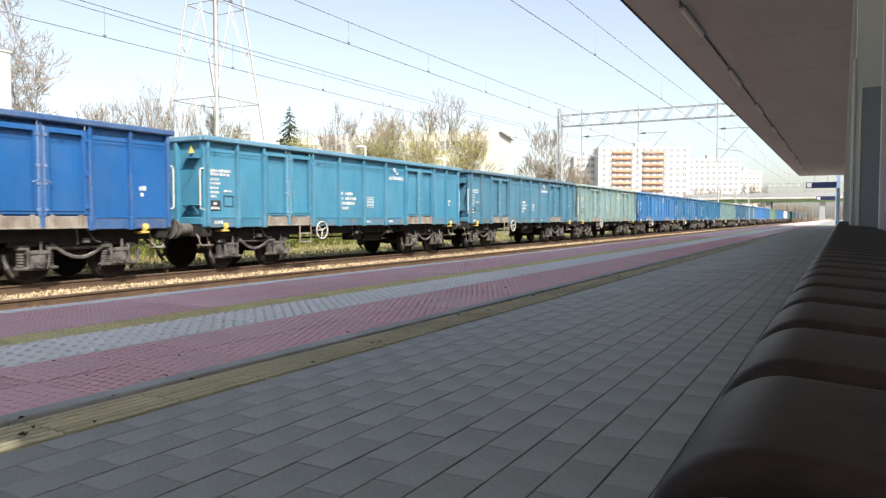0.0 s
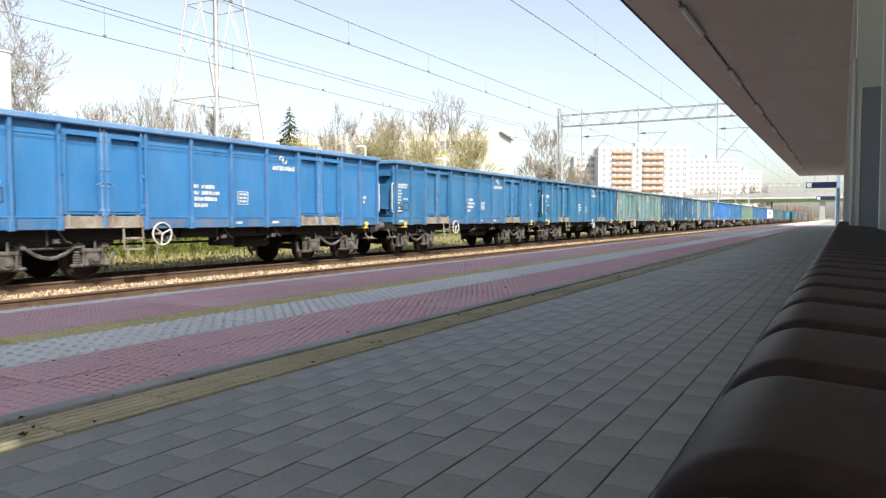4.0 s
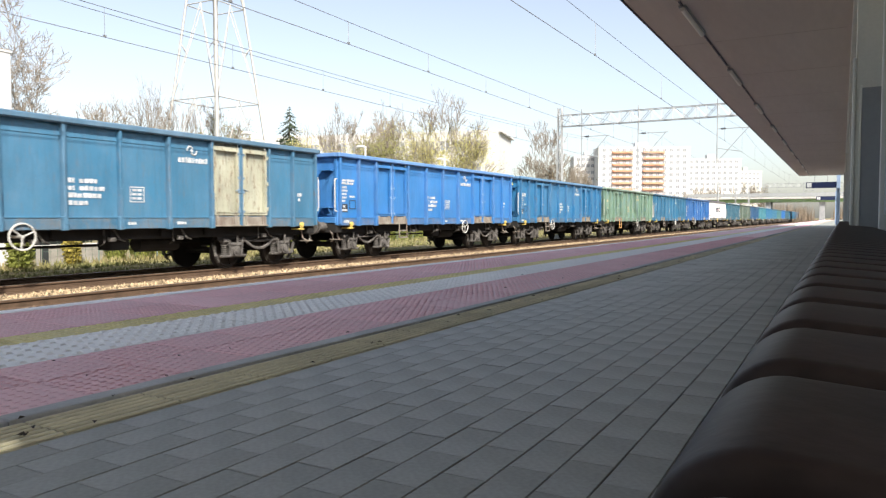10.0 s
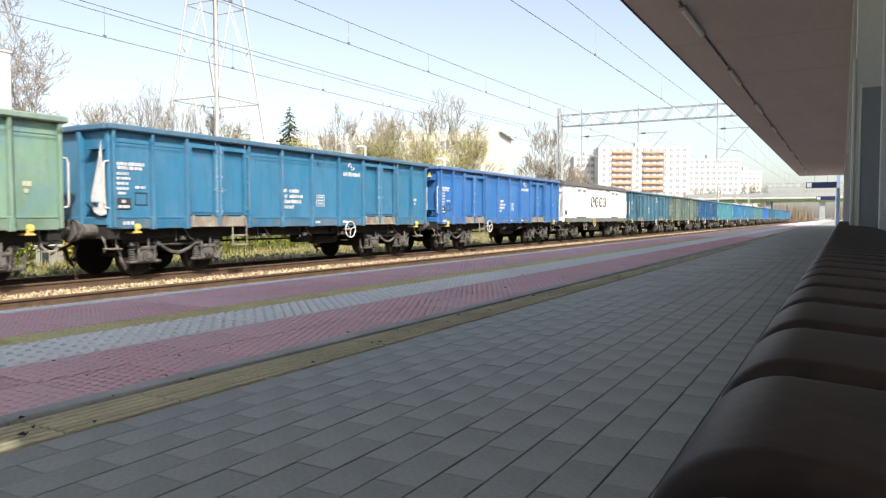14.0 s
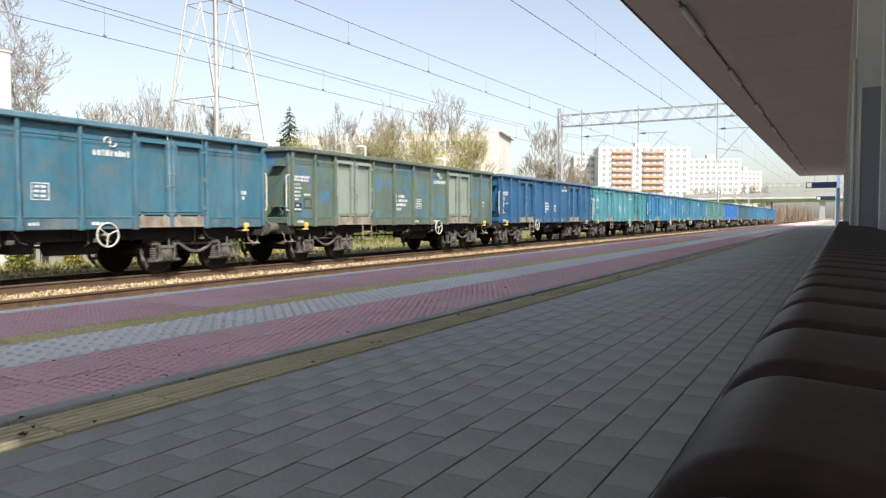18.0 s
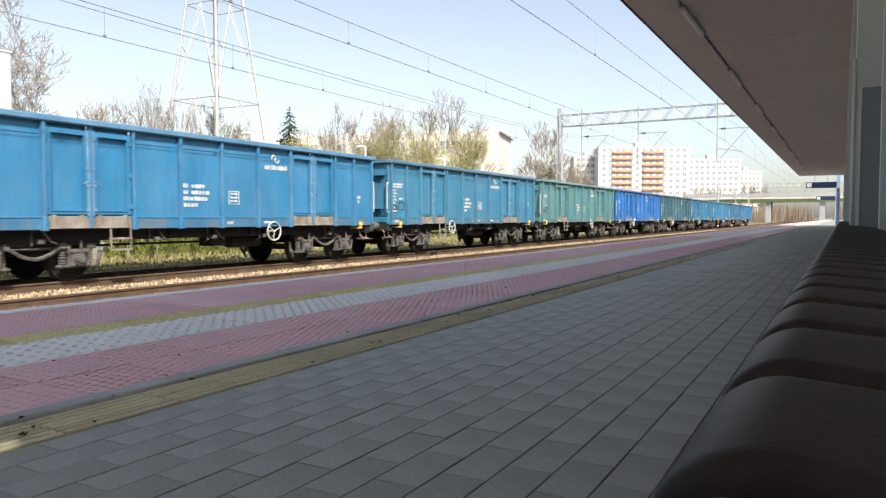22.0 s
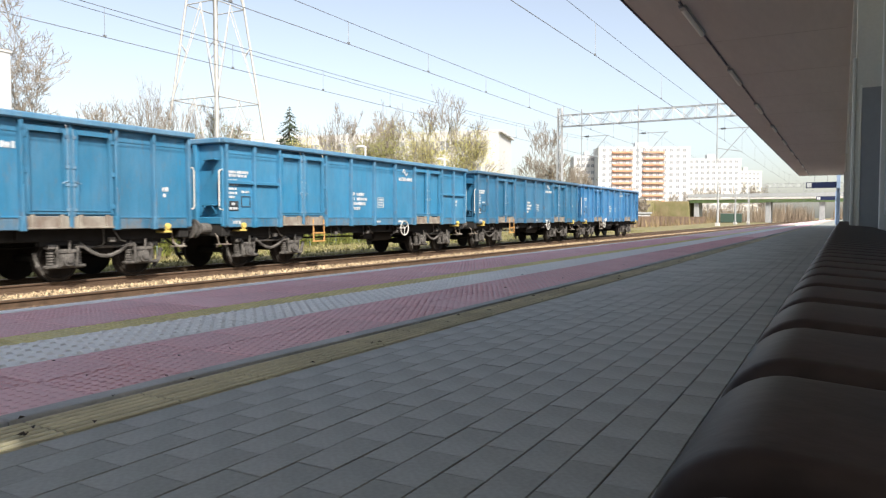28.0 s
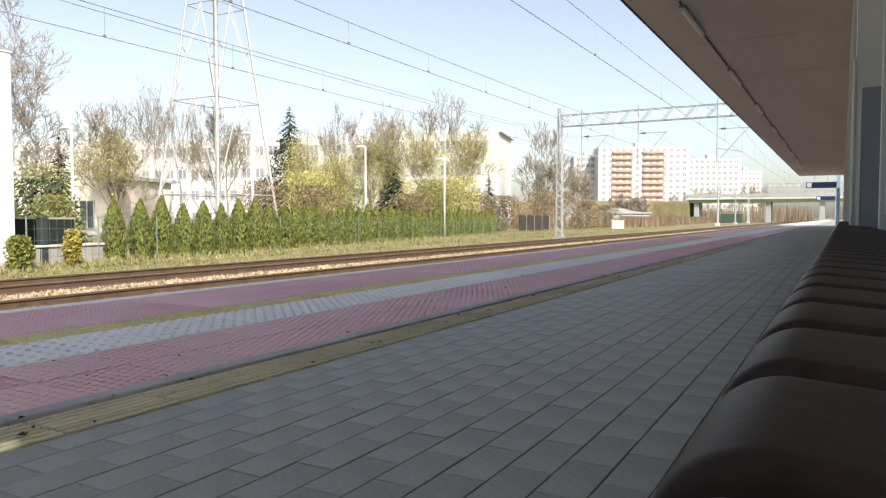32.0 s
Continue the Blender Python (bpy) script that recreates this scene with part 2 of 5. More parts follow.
def extrude_profile(profile, y0, y1, closed=True):
    """A profile of (x, z) drawn along y."""
    n = len(profile)
    vs = [(x, y0, z) for x, z in profile] + [(x, y1, z) for x, z in profile]
    fs = [(i, (i + 1) % n, n + (i + 1) % n, n + i) for i in range(n if closed else n - 1)]
    if closed:
        fs += [tuple(range(n)), tuple(range(2 * n - 1, n - 1, -1))]
    return mesh(vs, fs)


def joined(name, boxes, material, parent=None, label="", top=0.004):
    """Many small bevel-topped blocks (x0, x1, y0, y1, z0, z1) in one mesh."""
    b = np.array(boxes, dtype=np.float32)
    n = len(b)
    x0, x1, y0, y1, z0, z1 = b.T
    e = top
    co = np.empty((n, 12, 3), np.float32)
    for i, (X, Y, Z) in enumerate(((x0, y0, z0), (x1, y0, z0), (x1, y1, z0), (x0, y1, z0),
                                   (x0, y0, z1 - e), (x1, y0, z1 - e), (x1, y1, z1 - e), (x0, y1, z1 - e),
                                   (x0 + e, y0 + e, z1), (x1 - e, y0 + e, z1), (x1 - e, y1 - e, z1), (x0 + e, y1 - e, z1))):
        co[:, i, 0], co[:, i, 1], co[:, i, 2] = X, Y, Z
    f = np.array(((0, 1, 5, 4), (1, 2, 6, 5), (2, 3, 7, 6), (3, 0, 4, 7),
                  (4, 5, 9, 8), (5, 6, 10, 9), (6, 7, 11, 10), (7, 4, 8, 11), (8, 9, 10, 11)))
    faces = (f[None] + (np.arange(n) * 12)[:, None, None]).reshape(-1, 4)
    me = bpy.data.meshes.new(name)
    me.from_pydata(co.reshape(-1, 3).tolist(), [], faces.tolist())
    me.materials.append(material)
    ob = new(name, me)
    ob.parent = parent
    if label:
        ob["label"] = label
    return ob


# ---- the ground and the railway ----
RAIL_Z = -0.80
TRACKS = (-5.78, -10.90, -14.90)
g = bmesh.new()
xs = [-3000, -400, -120, -60, -36, -28, -22, -19.5, -18.0, -3.7, 7.0, 30, 3000]
zs = [-0.9, -0.9, -0.9, -0.9, -0.9, -0.92, -0.93, -0.98, -1.12, -1.2, -1.2, -1.2, -1.2]
ys = [-3000, -200, -40] + list(range(-20, 120, 4)) + [140, 200, 400, 3000]
grid = [[g.verts.new((x, y, z + (0.05 * noise.noise(Vector((x * 0.3, y * 0.3, 0))) if -60 < x < -19 else 0))) for x, z in zip(xs, zs)] for y in ys]
for r, s in zip(grid, grid[1:]):
    for k in range(len(xs) - 1):
        g.faces.new((r[k], r[k + 1], s[k + 1], s[k]))
tagged(obj("ground", g, M_GRASS), "dry spring grass and bare soil beside the railway", "ground", kind="structure")
bed = extrude_profile([(-18.0, -1.13), (-16.9, -0.97), (-13.0, -0.96), (-12.9, -0.99), (-9.0, -0.96), (-7.9, -0.99), (-4.3, -0.99), (-4.1, -1.15)], -120, 700)
tagged(obj("track_bed", bed, M_BALLAST), "brown stone ballast bed under the tracks", "ballast", kind="structure")


def rail_profile(cx):
    h = [(-0.07, 0.0), (0.07, 0.0), (0.07, 0.015), (0.012, 0.035), (0.010, 0.12), (0.036, 0.135), (0.036, 0.160), (0.026, 0.170),
         (-0.026, 0.170), (-0.036, 0.160), (-0.036, 0.135), (-0.010, 0.12), (-0.012, 0.035), (-0.07, 0.015)]
    return [(cx + x, RAIL_Z - 0.17 + z) for x, z in h]


for cx in TRACKS:
    track = tagged(empty("railway_track", pose(cx, 0, RAIL_Z)), "rusty steel rails on concrete sleepers in ballast", "track", "railway tracks")
    for side in (-0.7525, 0.7525):
        bm = extrude_profile(rail_profile(side), -120, 700)
        for f in bm.faces:
            f.material_index = 1 if f.normal.z > 0.9 and f.calc_center_median().z > RAIL_Z - 0.01 else 0
        for v in bm.verts:
            v.co.z -= RAIL_Z
        part("rail", bm, [M_RAIL, M_RAILTOP], track)
    sl = [(-1.3, 1.3, y * 0.6 - 0.13, y * 0.6 + 0.13, -0.30, -0.172) for y in range(-40, 420)]
    tagged(joined("sleepers", sl, M_SLEEPER, track, "weathered concrete sleepers", 0.03), kind="stuff")
    clips = [(s * 0.7525 + k * 0.11 - 0.05, s * 0.7525 + k * 0.11 + 0.05, y * 0.6 - 0.06, y * 0.6 + 0.06, -0.175, -0.13)
             for y in range(-5, 120) for s in (-1, 1) for k in (-1, 1)]
    tagged(joined("rail_clips", clips, M_RAIL, track, "rusty rail fastenings", 0.01), kind="stuff")

# loose stones
rng = np.random.default_rng(4)


def stones(name, n, xr, yr, z, r0, r1, material, label):
    c = np.c_[rng.uniform(*xr, n), yr[0] + (yr[1] - yr[0]) * rng.random(n) ** 1.6, np.full(n, z)]
    base = np.array(((1, 0, 0), (0, 1, 0), (-1, 0, 0), (0, -1, 0), (0, 0, 1), (0, 0, -0.6)))
    s = rng.uniform(r0, r1, (n, 1, 1)) * rng.uniform(0.6, 1.3, (n, 6, 1))
    a = rng.uniform(0, 6.28, n)
    R = np.zeros((n, 3, 3))
    R[:, 0, 0], R[:, 0, 1], R[:, 1, 0], R[:, 1, 1], R[:, 2, 2] = np.cos(a), -np.sin(a), np.sin(a), np.cos(a), 1
    v = np.einsum("nij,nkj->nki", R, base[None] * s) + c[:, None]
    f = np.array(((0, 1, 4), (1, 2, 4), (2, 3, 4), (3, 0, 4), (1, 0, 5), (2, 1, 5), (3, 2, 5), (0, 3, 5)))
    me = bpy.data.meshes.new(name)
    me.from_pydata(v.reshape(-1, 3).tolist(), [], (f[None] + (np.arange(n) * 6)[:, None, None]).reshape(-1, 3).tolist())
    me.materials.append(material)
    tagged(new(name, me), label, "ballast", kind="stuff")


stones("ballast_stones", 14000, (-13.55, -12.15), (2, 90), -0.95, 0.03, 0.07, M_STONE, "pale sunlit ballast stones between the tracks")
stones("track_stones", 9000, (-15.5, -14.2), (2, 70), -0.96, 0.03, 0.055, M_BALLAST, "brown ballast stones between the rails")
stones("shoulder_stones", 8000, (-17.6, -15.8), (2, 70), -0.97, 0.03, 0.06, M_BALLAST, "brown ballast stones on the shoulder")
stones("near_track_stones", 7000, (-11.5, -9.5), (2, 60), -0.96, 0.03, 0.055, M_BALLAST, "brown ballast stones between the near rails")

# ---- the platform ----
PLAT_Y0, PLAT_Y1, PLAT_R = -40.0, 230.0, 6.0
obj_p = box(-3.95, PLAT_R, PLAT_Y0, PLAT_Y1, -1.25, -0.03)
tagged(obj("platform", obj_p, M_JOINT), "raised station platform body of grey concrete", "platform", kind="structure")
NEAR = 14.0


def strip(name, x0, x1, cols, length, gap, material, label, top=0.0):
    """A strip of paving: single tiles near by, joined ones further off."""
    w = (x1 - x0) / cols
    root = tagged(empty(name), label, "paving", kind="structure")
    me = None
    far = []
    n = 0
    for i in range(int(PLAT_Y0 / length), int(90 / length)):
        for c in range(cols):
            a, y = x0 + c * w, i * length
            if 0.2 < y < NEAR and n < 290:
                if me is None:
                    bm = joined_bm(w - gap, length - gap)
                    me = bpy.data.meshes.new(name + "_tile")
                    bm.to_mesh(me)
                    bm.free()
                    me.materials.append(material)
                ob = new("tile", me)
                ob.parent = root
                ob.location = (a + w / 2, y + length / 2, top + random.uniform(-0.0012, 0.0006))
                n += 1
            else:
                far.append((a + gap / 2, a + w - gap / 2, y + gap / 2, y + length - gap / 2, -0.04, top))
    tagged(joined("paving_rest", far, material, root), kind="stuff")
    part("paving_far", box(x0, x1, int(90 / length) * length, PLAT_Y1, -0.04, top), material, root)
    return root


def joined_bm(w, l, t=0.05, e=0.004):
    x, y = w / 2, l / 2
    vs = [(-x, -y, -t), (x, -y, -t), (x, y, -t), (-x, y, -t), (-x, -y, -e), (x, -y, -e), (x, y, -e), (-x, y, -e),
          (-x + e, -y + e, 0), (x - e, -y + e, 0), (x - e, y - e, 0), (-x + e, y - e, 0)]
    return mesh(vs, [(0, 1, 5, 4), (1, 2, 6, 5), (2, 3, 7, 6), (3, 0, 4, 7), (4, 5, 9, 8), (5, 6, 10, 9), (6, 7, 11, 10), (7, 4, 8, 11), (8, 9, 10, 11)])


# ---- canopy, back wall and bench ----
CAN_Y1, CAN_Z = 52.6, 3.30
canopy = tagged(empty("platform_canopy", pose(0, 0, 0)), "long platform canopy with brown panelled underside and dark edge", "canopy", kind="structure")
HX0, HX1, HY0, HY1 = 1.38, 1.50, -1.47, -1.37  # unseen roof hole, added to let a sun patch onto the paving
for nm, z0, z1, m in (("soffit", CAN_Z, CAN_Z + 0.06, M_SOFFIT), ("roof_deck", CAN_Z + 0.06, CAN_Z + 0.10, M_ROOF)):
    bm = box(-2.50, 5.4, -30, HY0, z0, z1)
    add_box(bm, -2.50, HX0, HY0, HY1, z0, z1)
    add_box(bm, HX1, 5.4, HY0, HY1, z0, z1)
    add_box(bm, -2.50, 5.4, HY1, CAN_Y1, z0, z1)
    part(nm, bm, m, canopy, "brown-grey panelled soffit" if nm == "soffit" else "")
part("fascia", box(-2.53, -2.50, -30, CAN_Y1 + 0.05, CAN_Z - 0.012, CAN_Z + 0.23, 0.005), M_FASCIA, canopy, "dark violet edge fascia")
part("end_fascia", box(-2.50, 5.4, CAN_Y1 + 0.05, CAN_Y1 + 0.08, CAN_Z - 0.012, CAN_Z + 0.23, 0.005), M_FASCIA, canopy)
for i in range(-10, 18):
    part("soffit_joint", box(-2.49, 0.0, i * 3.0 - 0.006, i * 3.0 + 0.006, CAN_Z - 0.003, CAN_Z - 0.0005), M_SEAM, canopy)
part("cable_tray", box(-1.892, -1.868, -30, CAN_Y1, CAN_Z - 0.02, CAN_Z - 0.001), M_FASCIA, canopy, "dark cable channel")
for i in range(0, 54):
    part("cable_clip", box(-1.905, -1.855, 2.2 + i * 0.9, 2.25 + i * 0.9, CAN_Z - 0.028, CAN_Z - 0.001), M_SEAM, canopy)
M_TUBE = mat("opal_lamp_cover", (0.90, 0.86, 0.78), 0.5, var=0.05)
for i in range(-2, 10):
    y = 10.5 + i * 4.55
    lamp = tagged(empty("ceiling_lamp", pose(-1.88, y, CAN_Z)), "unlit slim tube lamp with opal cover under the canopy", "lamp", "canopy lamps")
    part("housing", box(-0.045, 0.045, -0.78, 0.78, -0.03, 0.0), M_STEEL, lamp)
    part("cover", tube([(0, -0.75, -0.045), (0, 0.75, -0.045)], 0.035, 8), M_TUBE, lamp)
part("beam", box(0.07, 0.30, -30, CAN_Y1, 3.02, CAN_Z - 0.001, 0.01), M_BEAM, canopy, "pale longitudinal beam")

wall = tagged(empty("wall_back"), "grey panelled wall with pale posts behind the bench", "wall", kind="structure")
COL_Y = 7.4
column = tagged(empty("clad_column", pose(0, COL_Y, 0)), "square column clad with pale panel above dark glass", "column", kind="structure")
part("shaft", box(0.085, 0.31, 0.02, 0.35, 0.0, CAN_Z - 0.002, 0.004), M_BEAM, column)
part("dark_panel", box(0.135, 0.295, 0.004, 0.02, 0.30, 1.68), M_PANEL, column, "dark grey glass panel")
part("edge_bar", box(0.062, 0.085, 0.0, 0.35, 0.0, 1.95, 0.003), M_BEAM, column, "pale edge bar")
part("edge_bar", box(0.118, 0.135, -0.004, 0.02, 0.0, 1.70, 0.003), M_BEAM, column, "pale edge bar")
part("edge_bar", box(0.295, 0.33, -0.004, 0.02, 0.0, CAN_Z - 0.002, 0.003), M_BEAM, column, "pale edge bar")
part("wall_core", box(0.32, 0.52, 1.2, CAN_Y1 - 4, 0.0, 3.02), M_PANEL, wall)
part("upper_wall", box(0.29, 0.32, 1.2, CAN_Y1 - 4, 2.15, 3.02), M_WALLP, wall, "pale upper wall strip")
part("plinth", box(0.29, 0.32, 1.2, CAN_Y1 - 4, 0.0, 0.20), M_CONCD, wall)
for y, xl in ((4.2, 0.265), (6.9, 0.265), (19.4, 0.115), (32.0, 0.10), (44.6, 0.05)):
    part("post", box(xl, 0.32, y - 0.06, y + 0.06, 0.0, 3.02, 0.006), M_WALLP, wall, "pale painted post")
for i in range(14):
    y = 1.5 + i * 3.0
    part("panel", box(0.30, 0.32, y + 0.2, y + 2.8, 0.55, 2.10, 0.006), M_PANEL, wall)

# the bench: crosswise slats bent over its front edge
bench = tagged(empty("long_bench", pose(0, 0, 0)), "long dark brown bench of crosswise slats with rounded front edge", "bench")


FRONT = [(-0.052, -0.42), (-0.050, -0.20), (-0.0487, -0.10)]
FRONT += [(-0.016 - 0.032 * math.cos(radians(d)), -0.032 + 0.032 * math.sin(radians(d))) for d in range(0, 94, 10)]
FRONT += [(0.06, -0.005), (0.24, -0.020)]


def slat_mesh(w):
    vs, fs = [], []
    for i, (x, z) in enumerate(FRONT):
        a, b = Vector(FRONT[max(i - 1, 0)]), Vector(FRONT[min(i + 1, len(FRONT) - 1)])
        t = (b - a).normalized()
        nx, nz = -t.y, t.x
        for dy, d in ((-w / 2, -0.022), (-w * 0.497, -0.0065), (-w * 0.485, -0.0022), (-w * 0.465, -0.0006), (-w * 0.42, 0.0), (w * 0.42, 0.0), (w * 0.465, -0.0006), (w * 0.485, -0.0022), (w * 0.497, -0.0065), (w / 2, -0.022)):
            vs.append((x + nx * d, dy, z + nz * d))
    for i in range(len(FRONT) - 1):
        for k in range(9):
            fs.append((i * 10 + k, i * 10 + k + 1, i * 10 + 11 + k, i * 10 + 10 + k))
    return mesh(vs, fs)


SLAT = 0.137
BENCH_Z = 0.4575
bm = slat_mesh(SLAT - 0.026)
slat_me = bpy.data.meshes.new("slat")
bm.to_mesh(slat_me)
bm.free()
slat_me.materials.append(M_BENCH)
for p in slat_me.polygons:
    p.use_smooth = True
for i in range(-8, 114):
    ob = new("slat", slat_me)
    ob.parent = bench
    ob.location = (0, 0.180 + (i + 0.5) * SLAT, BENCH_Z)
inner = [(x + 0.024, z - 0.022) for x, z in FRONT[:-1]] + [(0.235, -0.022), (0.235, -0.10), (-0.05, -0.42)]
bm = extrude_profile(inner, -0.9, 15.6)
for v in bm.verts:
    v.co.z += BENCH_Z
# near-black filling: the shade in the slat gaps is put into its colour
part("frame", bm, M_DARK, bench, "dark frame under the slats, its black standing for the shade in the gaps")
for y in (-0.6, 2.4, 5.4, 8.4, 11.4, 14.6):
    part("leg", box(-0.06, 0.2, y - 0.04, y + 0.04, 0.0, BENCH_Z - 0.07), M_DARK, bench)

# hanging signs and the far post
for (y, x0, x1, z0, z1) in ((53.5, -2.15, -0.35, 2.50, 2.90), (74.0, -2.1, -0.55, 2.15, 2.50)):
    sign = tagged(empty("platform_sign", pose(0, y, 0)), "dark blue hanging platform sign with white end field", "sign", "platform signs")
    part("board", box(x0, x1, -0.06, 0.06, z0, z1, 0.01), M_BLUE, sign)
    part("number_field", box(x0 + 0.06, x0 + 0.34, -0.066, -0.06, z0 + 0.05, z1 - 0.05), M_MARK, sign, "white field")
    part("hanger", box(x0 + 0.5, x0 + 0.54, -0.02, 0.02, z1, z1 + 0.5), M_STEEL, sign)
    part("hanger", box(x1 - 0.54, x1 - 0.5, -0.02, 0.02, z1, z1 + 0.5), M_STEEL, sign)
    part("post", box(x1, x1 + 0.22, -0.11, 0.11, 0.0, z1 + 0.5, 0.01), mat("pale_blue_post", (0.30, 0.42, 0.62), 0.5), sign, "pale blue post")

# ---- overhead line ----
SPAN0, SPAN = 49.2, 60.0
for cx, contact, low in zip(TRACKS, (4.81, 4.88, 4.68), (5.66, 5.42, 5.32)):
    line = tagged(empty("overhead_line", pose(cx, 0, 0)), "thin overhead contact wire with messenger wire and droppers", "overhead wire", "overhead lines")
    ys = [SPAN0 + SPAN * k for k in range(-2, 8)]
    part("contact_wire", tube([(0, y, contact) for y in ys], 0.0092, 6), M_WIRE, line)

    def height(y):
        u = ((y - SPAN0) / SPAN) % 1.0
        return low + 0.75 * abs(2 * u - 1) ** 2.4

    mess = [(0, y, height(y)) for y in range(-70, 460, 5)]
    part("messenger_wire", tube(mess, 0.0085, 4), M_WIRE, line)
    if cx < -12:
        part("second_messenger_wire", tube([(0.2, y, z - 0.19) for _, y, z in mess], 0.0075, 4), M_WIRE, line)
    for i in range(-4, 27, 2 if cx > -8 else 1):
        y = 10.6 + 3.95 * i
        part("dropper", tube([(0, y, contact), (0, y, height(y))], 0.0075, 3), M_WIRE, line)
        part("dropper_clamp", box(-0.02, 0.02, y - 0.035, y + 0.035, contact, contact + 0.05), M_WIRE, line)


def lattice(bm, a, b, depth, n, r):
    """A braced girder from a to b: two chords, verticals and diagonals."""
    a, b = Vector(a), Vector(b)
    d = Vector((0, 0, depth))
    add_tube(bm, [a, b], r, 4)
    add_tube(bm, [a + d, b + d], r, 4)
    for i in range(n):
        p, q = a.lerp(b, i / n), a.lerp(b, (i + 1) / n)
        add_tube(bm, [p, p + d], r * 0.8, 3)
        add_tube(bm, [p, q + d] if i % 2 == 0 else [p + d, q], r * 0.8, 3)


def portal(y, left=-17.93):
    m = tagged(empty("catenary_portal", pose(left, y, RAIL_Z - 0.05)), "grey lattice catenary portal across the tracks with drop posts", "catenary mast", "catenary portals")
    legs = bmesh.new()
    for dx, dy in ((-0.22, -0.15), (0.22, -0.15), (-0.22, 0.15), (0.22, 0.15)):
        add_tube(legs, [(dx, dy, 0), (dx * 0.6, dy * 0.8, 9.3)], 0.045, 4)
    for i in range(22):
        z = 0.3 + i * 0.41
        s = 1 if i % 2 else -1
        k = 1 - 0.4 * z / 9.3
        for dy in (-0.15, 0.15):
            add_tube(legs, [(-0.22 * s * k, dy, z), (0.22 * s * k, dy, z + 0.41)], 0.022, 3)
        add_tube(legs, [(0.22 * k, -0.15 * s, z), (0.22 * k, 0.15 * s, z + 0.41)], 0.022, 3)
    part("mast", legs, M_STEEL, m, "pale grey lattice mast")
    part("footing", box(-0.36, 0.36, -0.32, 0.32, -0.3, 0.12, 0.03), M_CONCD, m, "concrete footing")
    gird = bmesh.new()
    for dy in (-0.25, 0.25):
        lattice(gird, (0.1, dy, 7.95), (21.5, dy, 7.95), 0.80, 30, 0.032)
    for i in range(21):
        x = 0.1 + 21.4 * i / 20
        add_tube(gird, [(x, -0.25, 8.75), (x, 0.25, 8.75)], 0.02, 3)
    part("girder", gird, M_STEEL, m, "lattice girder")
    part("far_mast", tube([(21.5, 0, 0), (21.5, 0, 9.0)], 0.16, 8), M_STEEL, m)
    for cx in TRACKS:
        x = cx - left - 1.4
        part("drop_post", tube([(x, 0, 9.1), (x, 0, 4.9)], 0.04, 6), M_STEEL, m, "drop post")
        arm = tube([(x, 0, 5.0), (x + 1.9, 0, 7.2)], 0.026, 5)
        add_tube(arm, [(x, 0, 7.15), (x + 2.0, 0, 7.15)], 0.03, 5)
        add_tube(arm, [(x, 0, 5.9), (x + 1.4, 0, 5.65)], 0.025, 5)
        part("cantilever", arm, M_STEEL, m, "cantilever arm")
        ins = bmesh.new()
        for k in range(5):
            add_disc(ins, (x + 0.25 + 0.06 * k, 0, 7.15), (1, 0, 0), 0.07, 0.02, 8)
        part("insulator", ins, M_DARK, m, "ribbed insulator")
    return m


portal(SPAN0)
portal(SPAN0 + 2 * SPAN)
portal(SPAN0 + 4 * SPAN)


def signal_mast(x, y, h):
    m = tagged(empty("catenary_mast", pose(x, y, RAIL_Z - 0.1)), "slim pale catenary mast beside the track", "catenary mast", "catenary masts")
    part("mast", tube([(0, 0, 0), (0, 0, h)], [0.22, 0.12], 8), M_STEEL, m)
    part("bracket", tube([(0, 0, h - 0.6), (1.8, 0, h - 0.4)], 0.05, 5), M_STEEL, m)
    part("footing", box(-0.4, 0.4, -0.4, 0.4, -0.1, 0.5, 0.04), M_CONC, m)


signal_mast(-20.0, 139.0, 8.2)
signal_mast(-21.0, 172.0, 8.2)
signal_mast(-24.0, 225.0, 9.0)

# ---- street lamps behind the hedge ----
def street_lamp(x, y, h, name="street_lamp"):
    m = tagged(empty(name, pose(x, y, -0.9)), "white steel street lamp with a flat drooping head", "street lamp", "street lamps")
    part("pole", tube([(0, 0, 0), (0, 0, h * 0.5), (0, 0, h)], [0.08, 0.07, 0.05], 8), M_WHITE, m, smooth=True)
    hd = bmesh.new()
    add_tube(hd, [(0.05, 0.03, h - 0.03), (-0.15, -0.08, h + 0.05), (-0.38, -0.18, h + 0.05), (-0.52, -0.25, h - 0.02)], [0.06, 0.085, 0.09, 0.04], 8)
    part("lamp_head", hd, M_WHITE, m, "flattened white lamp head", smooth=True)
    return m


street_lamp(-32.3, 21.1, 5.7)
street_lamp(-26.96, 27.6, 5.8)
street_lamp(-25.3, 35.4, 5.7)
street_lamp(-25.5, 45.6, 5.7)

# ---- lattice power pylon ----
pyl = tagged(empty("power_pylon", pose(-42.65, 39.9, -0.9, rz=2)), "tall grey steel lattice power pylon behind the hedge", "pylon")
HB, HT, PH = 3.34, 1.08, 28.0


def half(z):
    return HB + (HT - HB) * min(z, 22.0) / 22.0


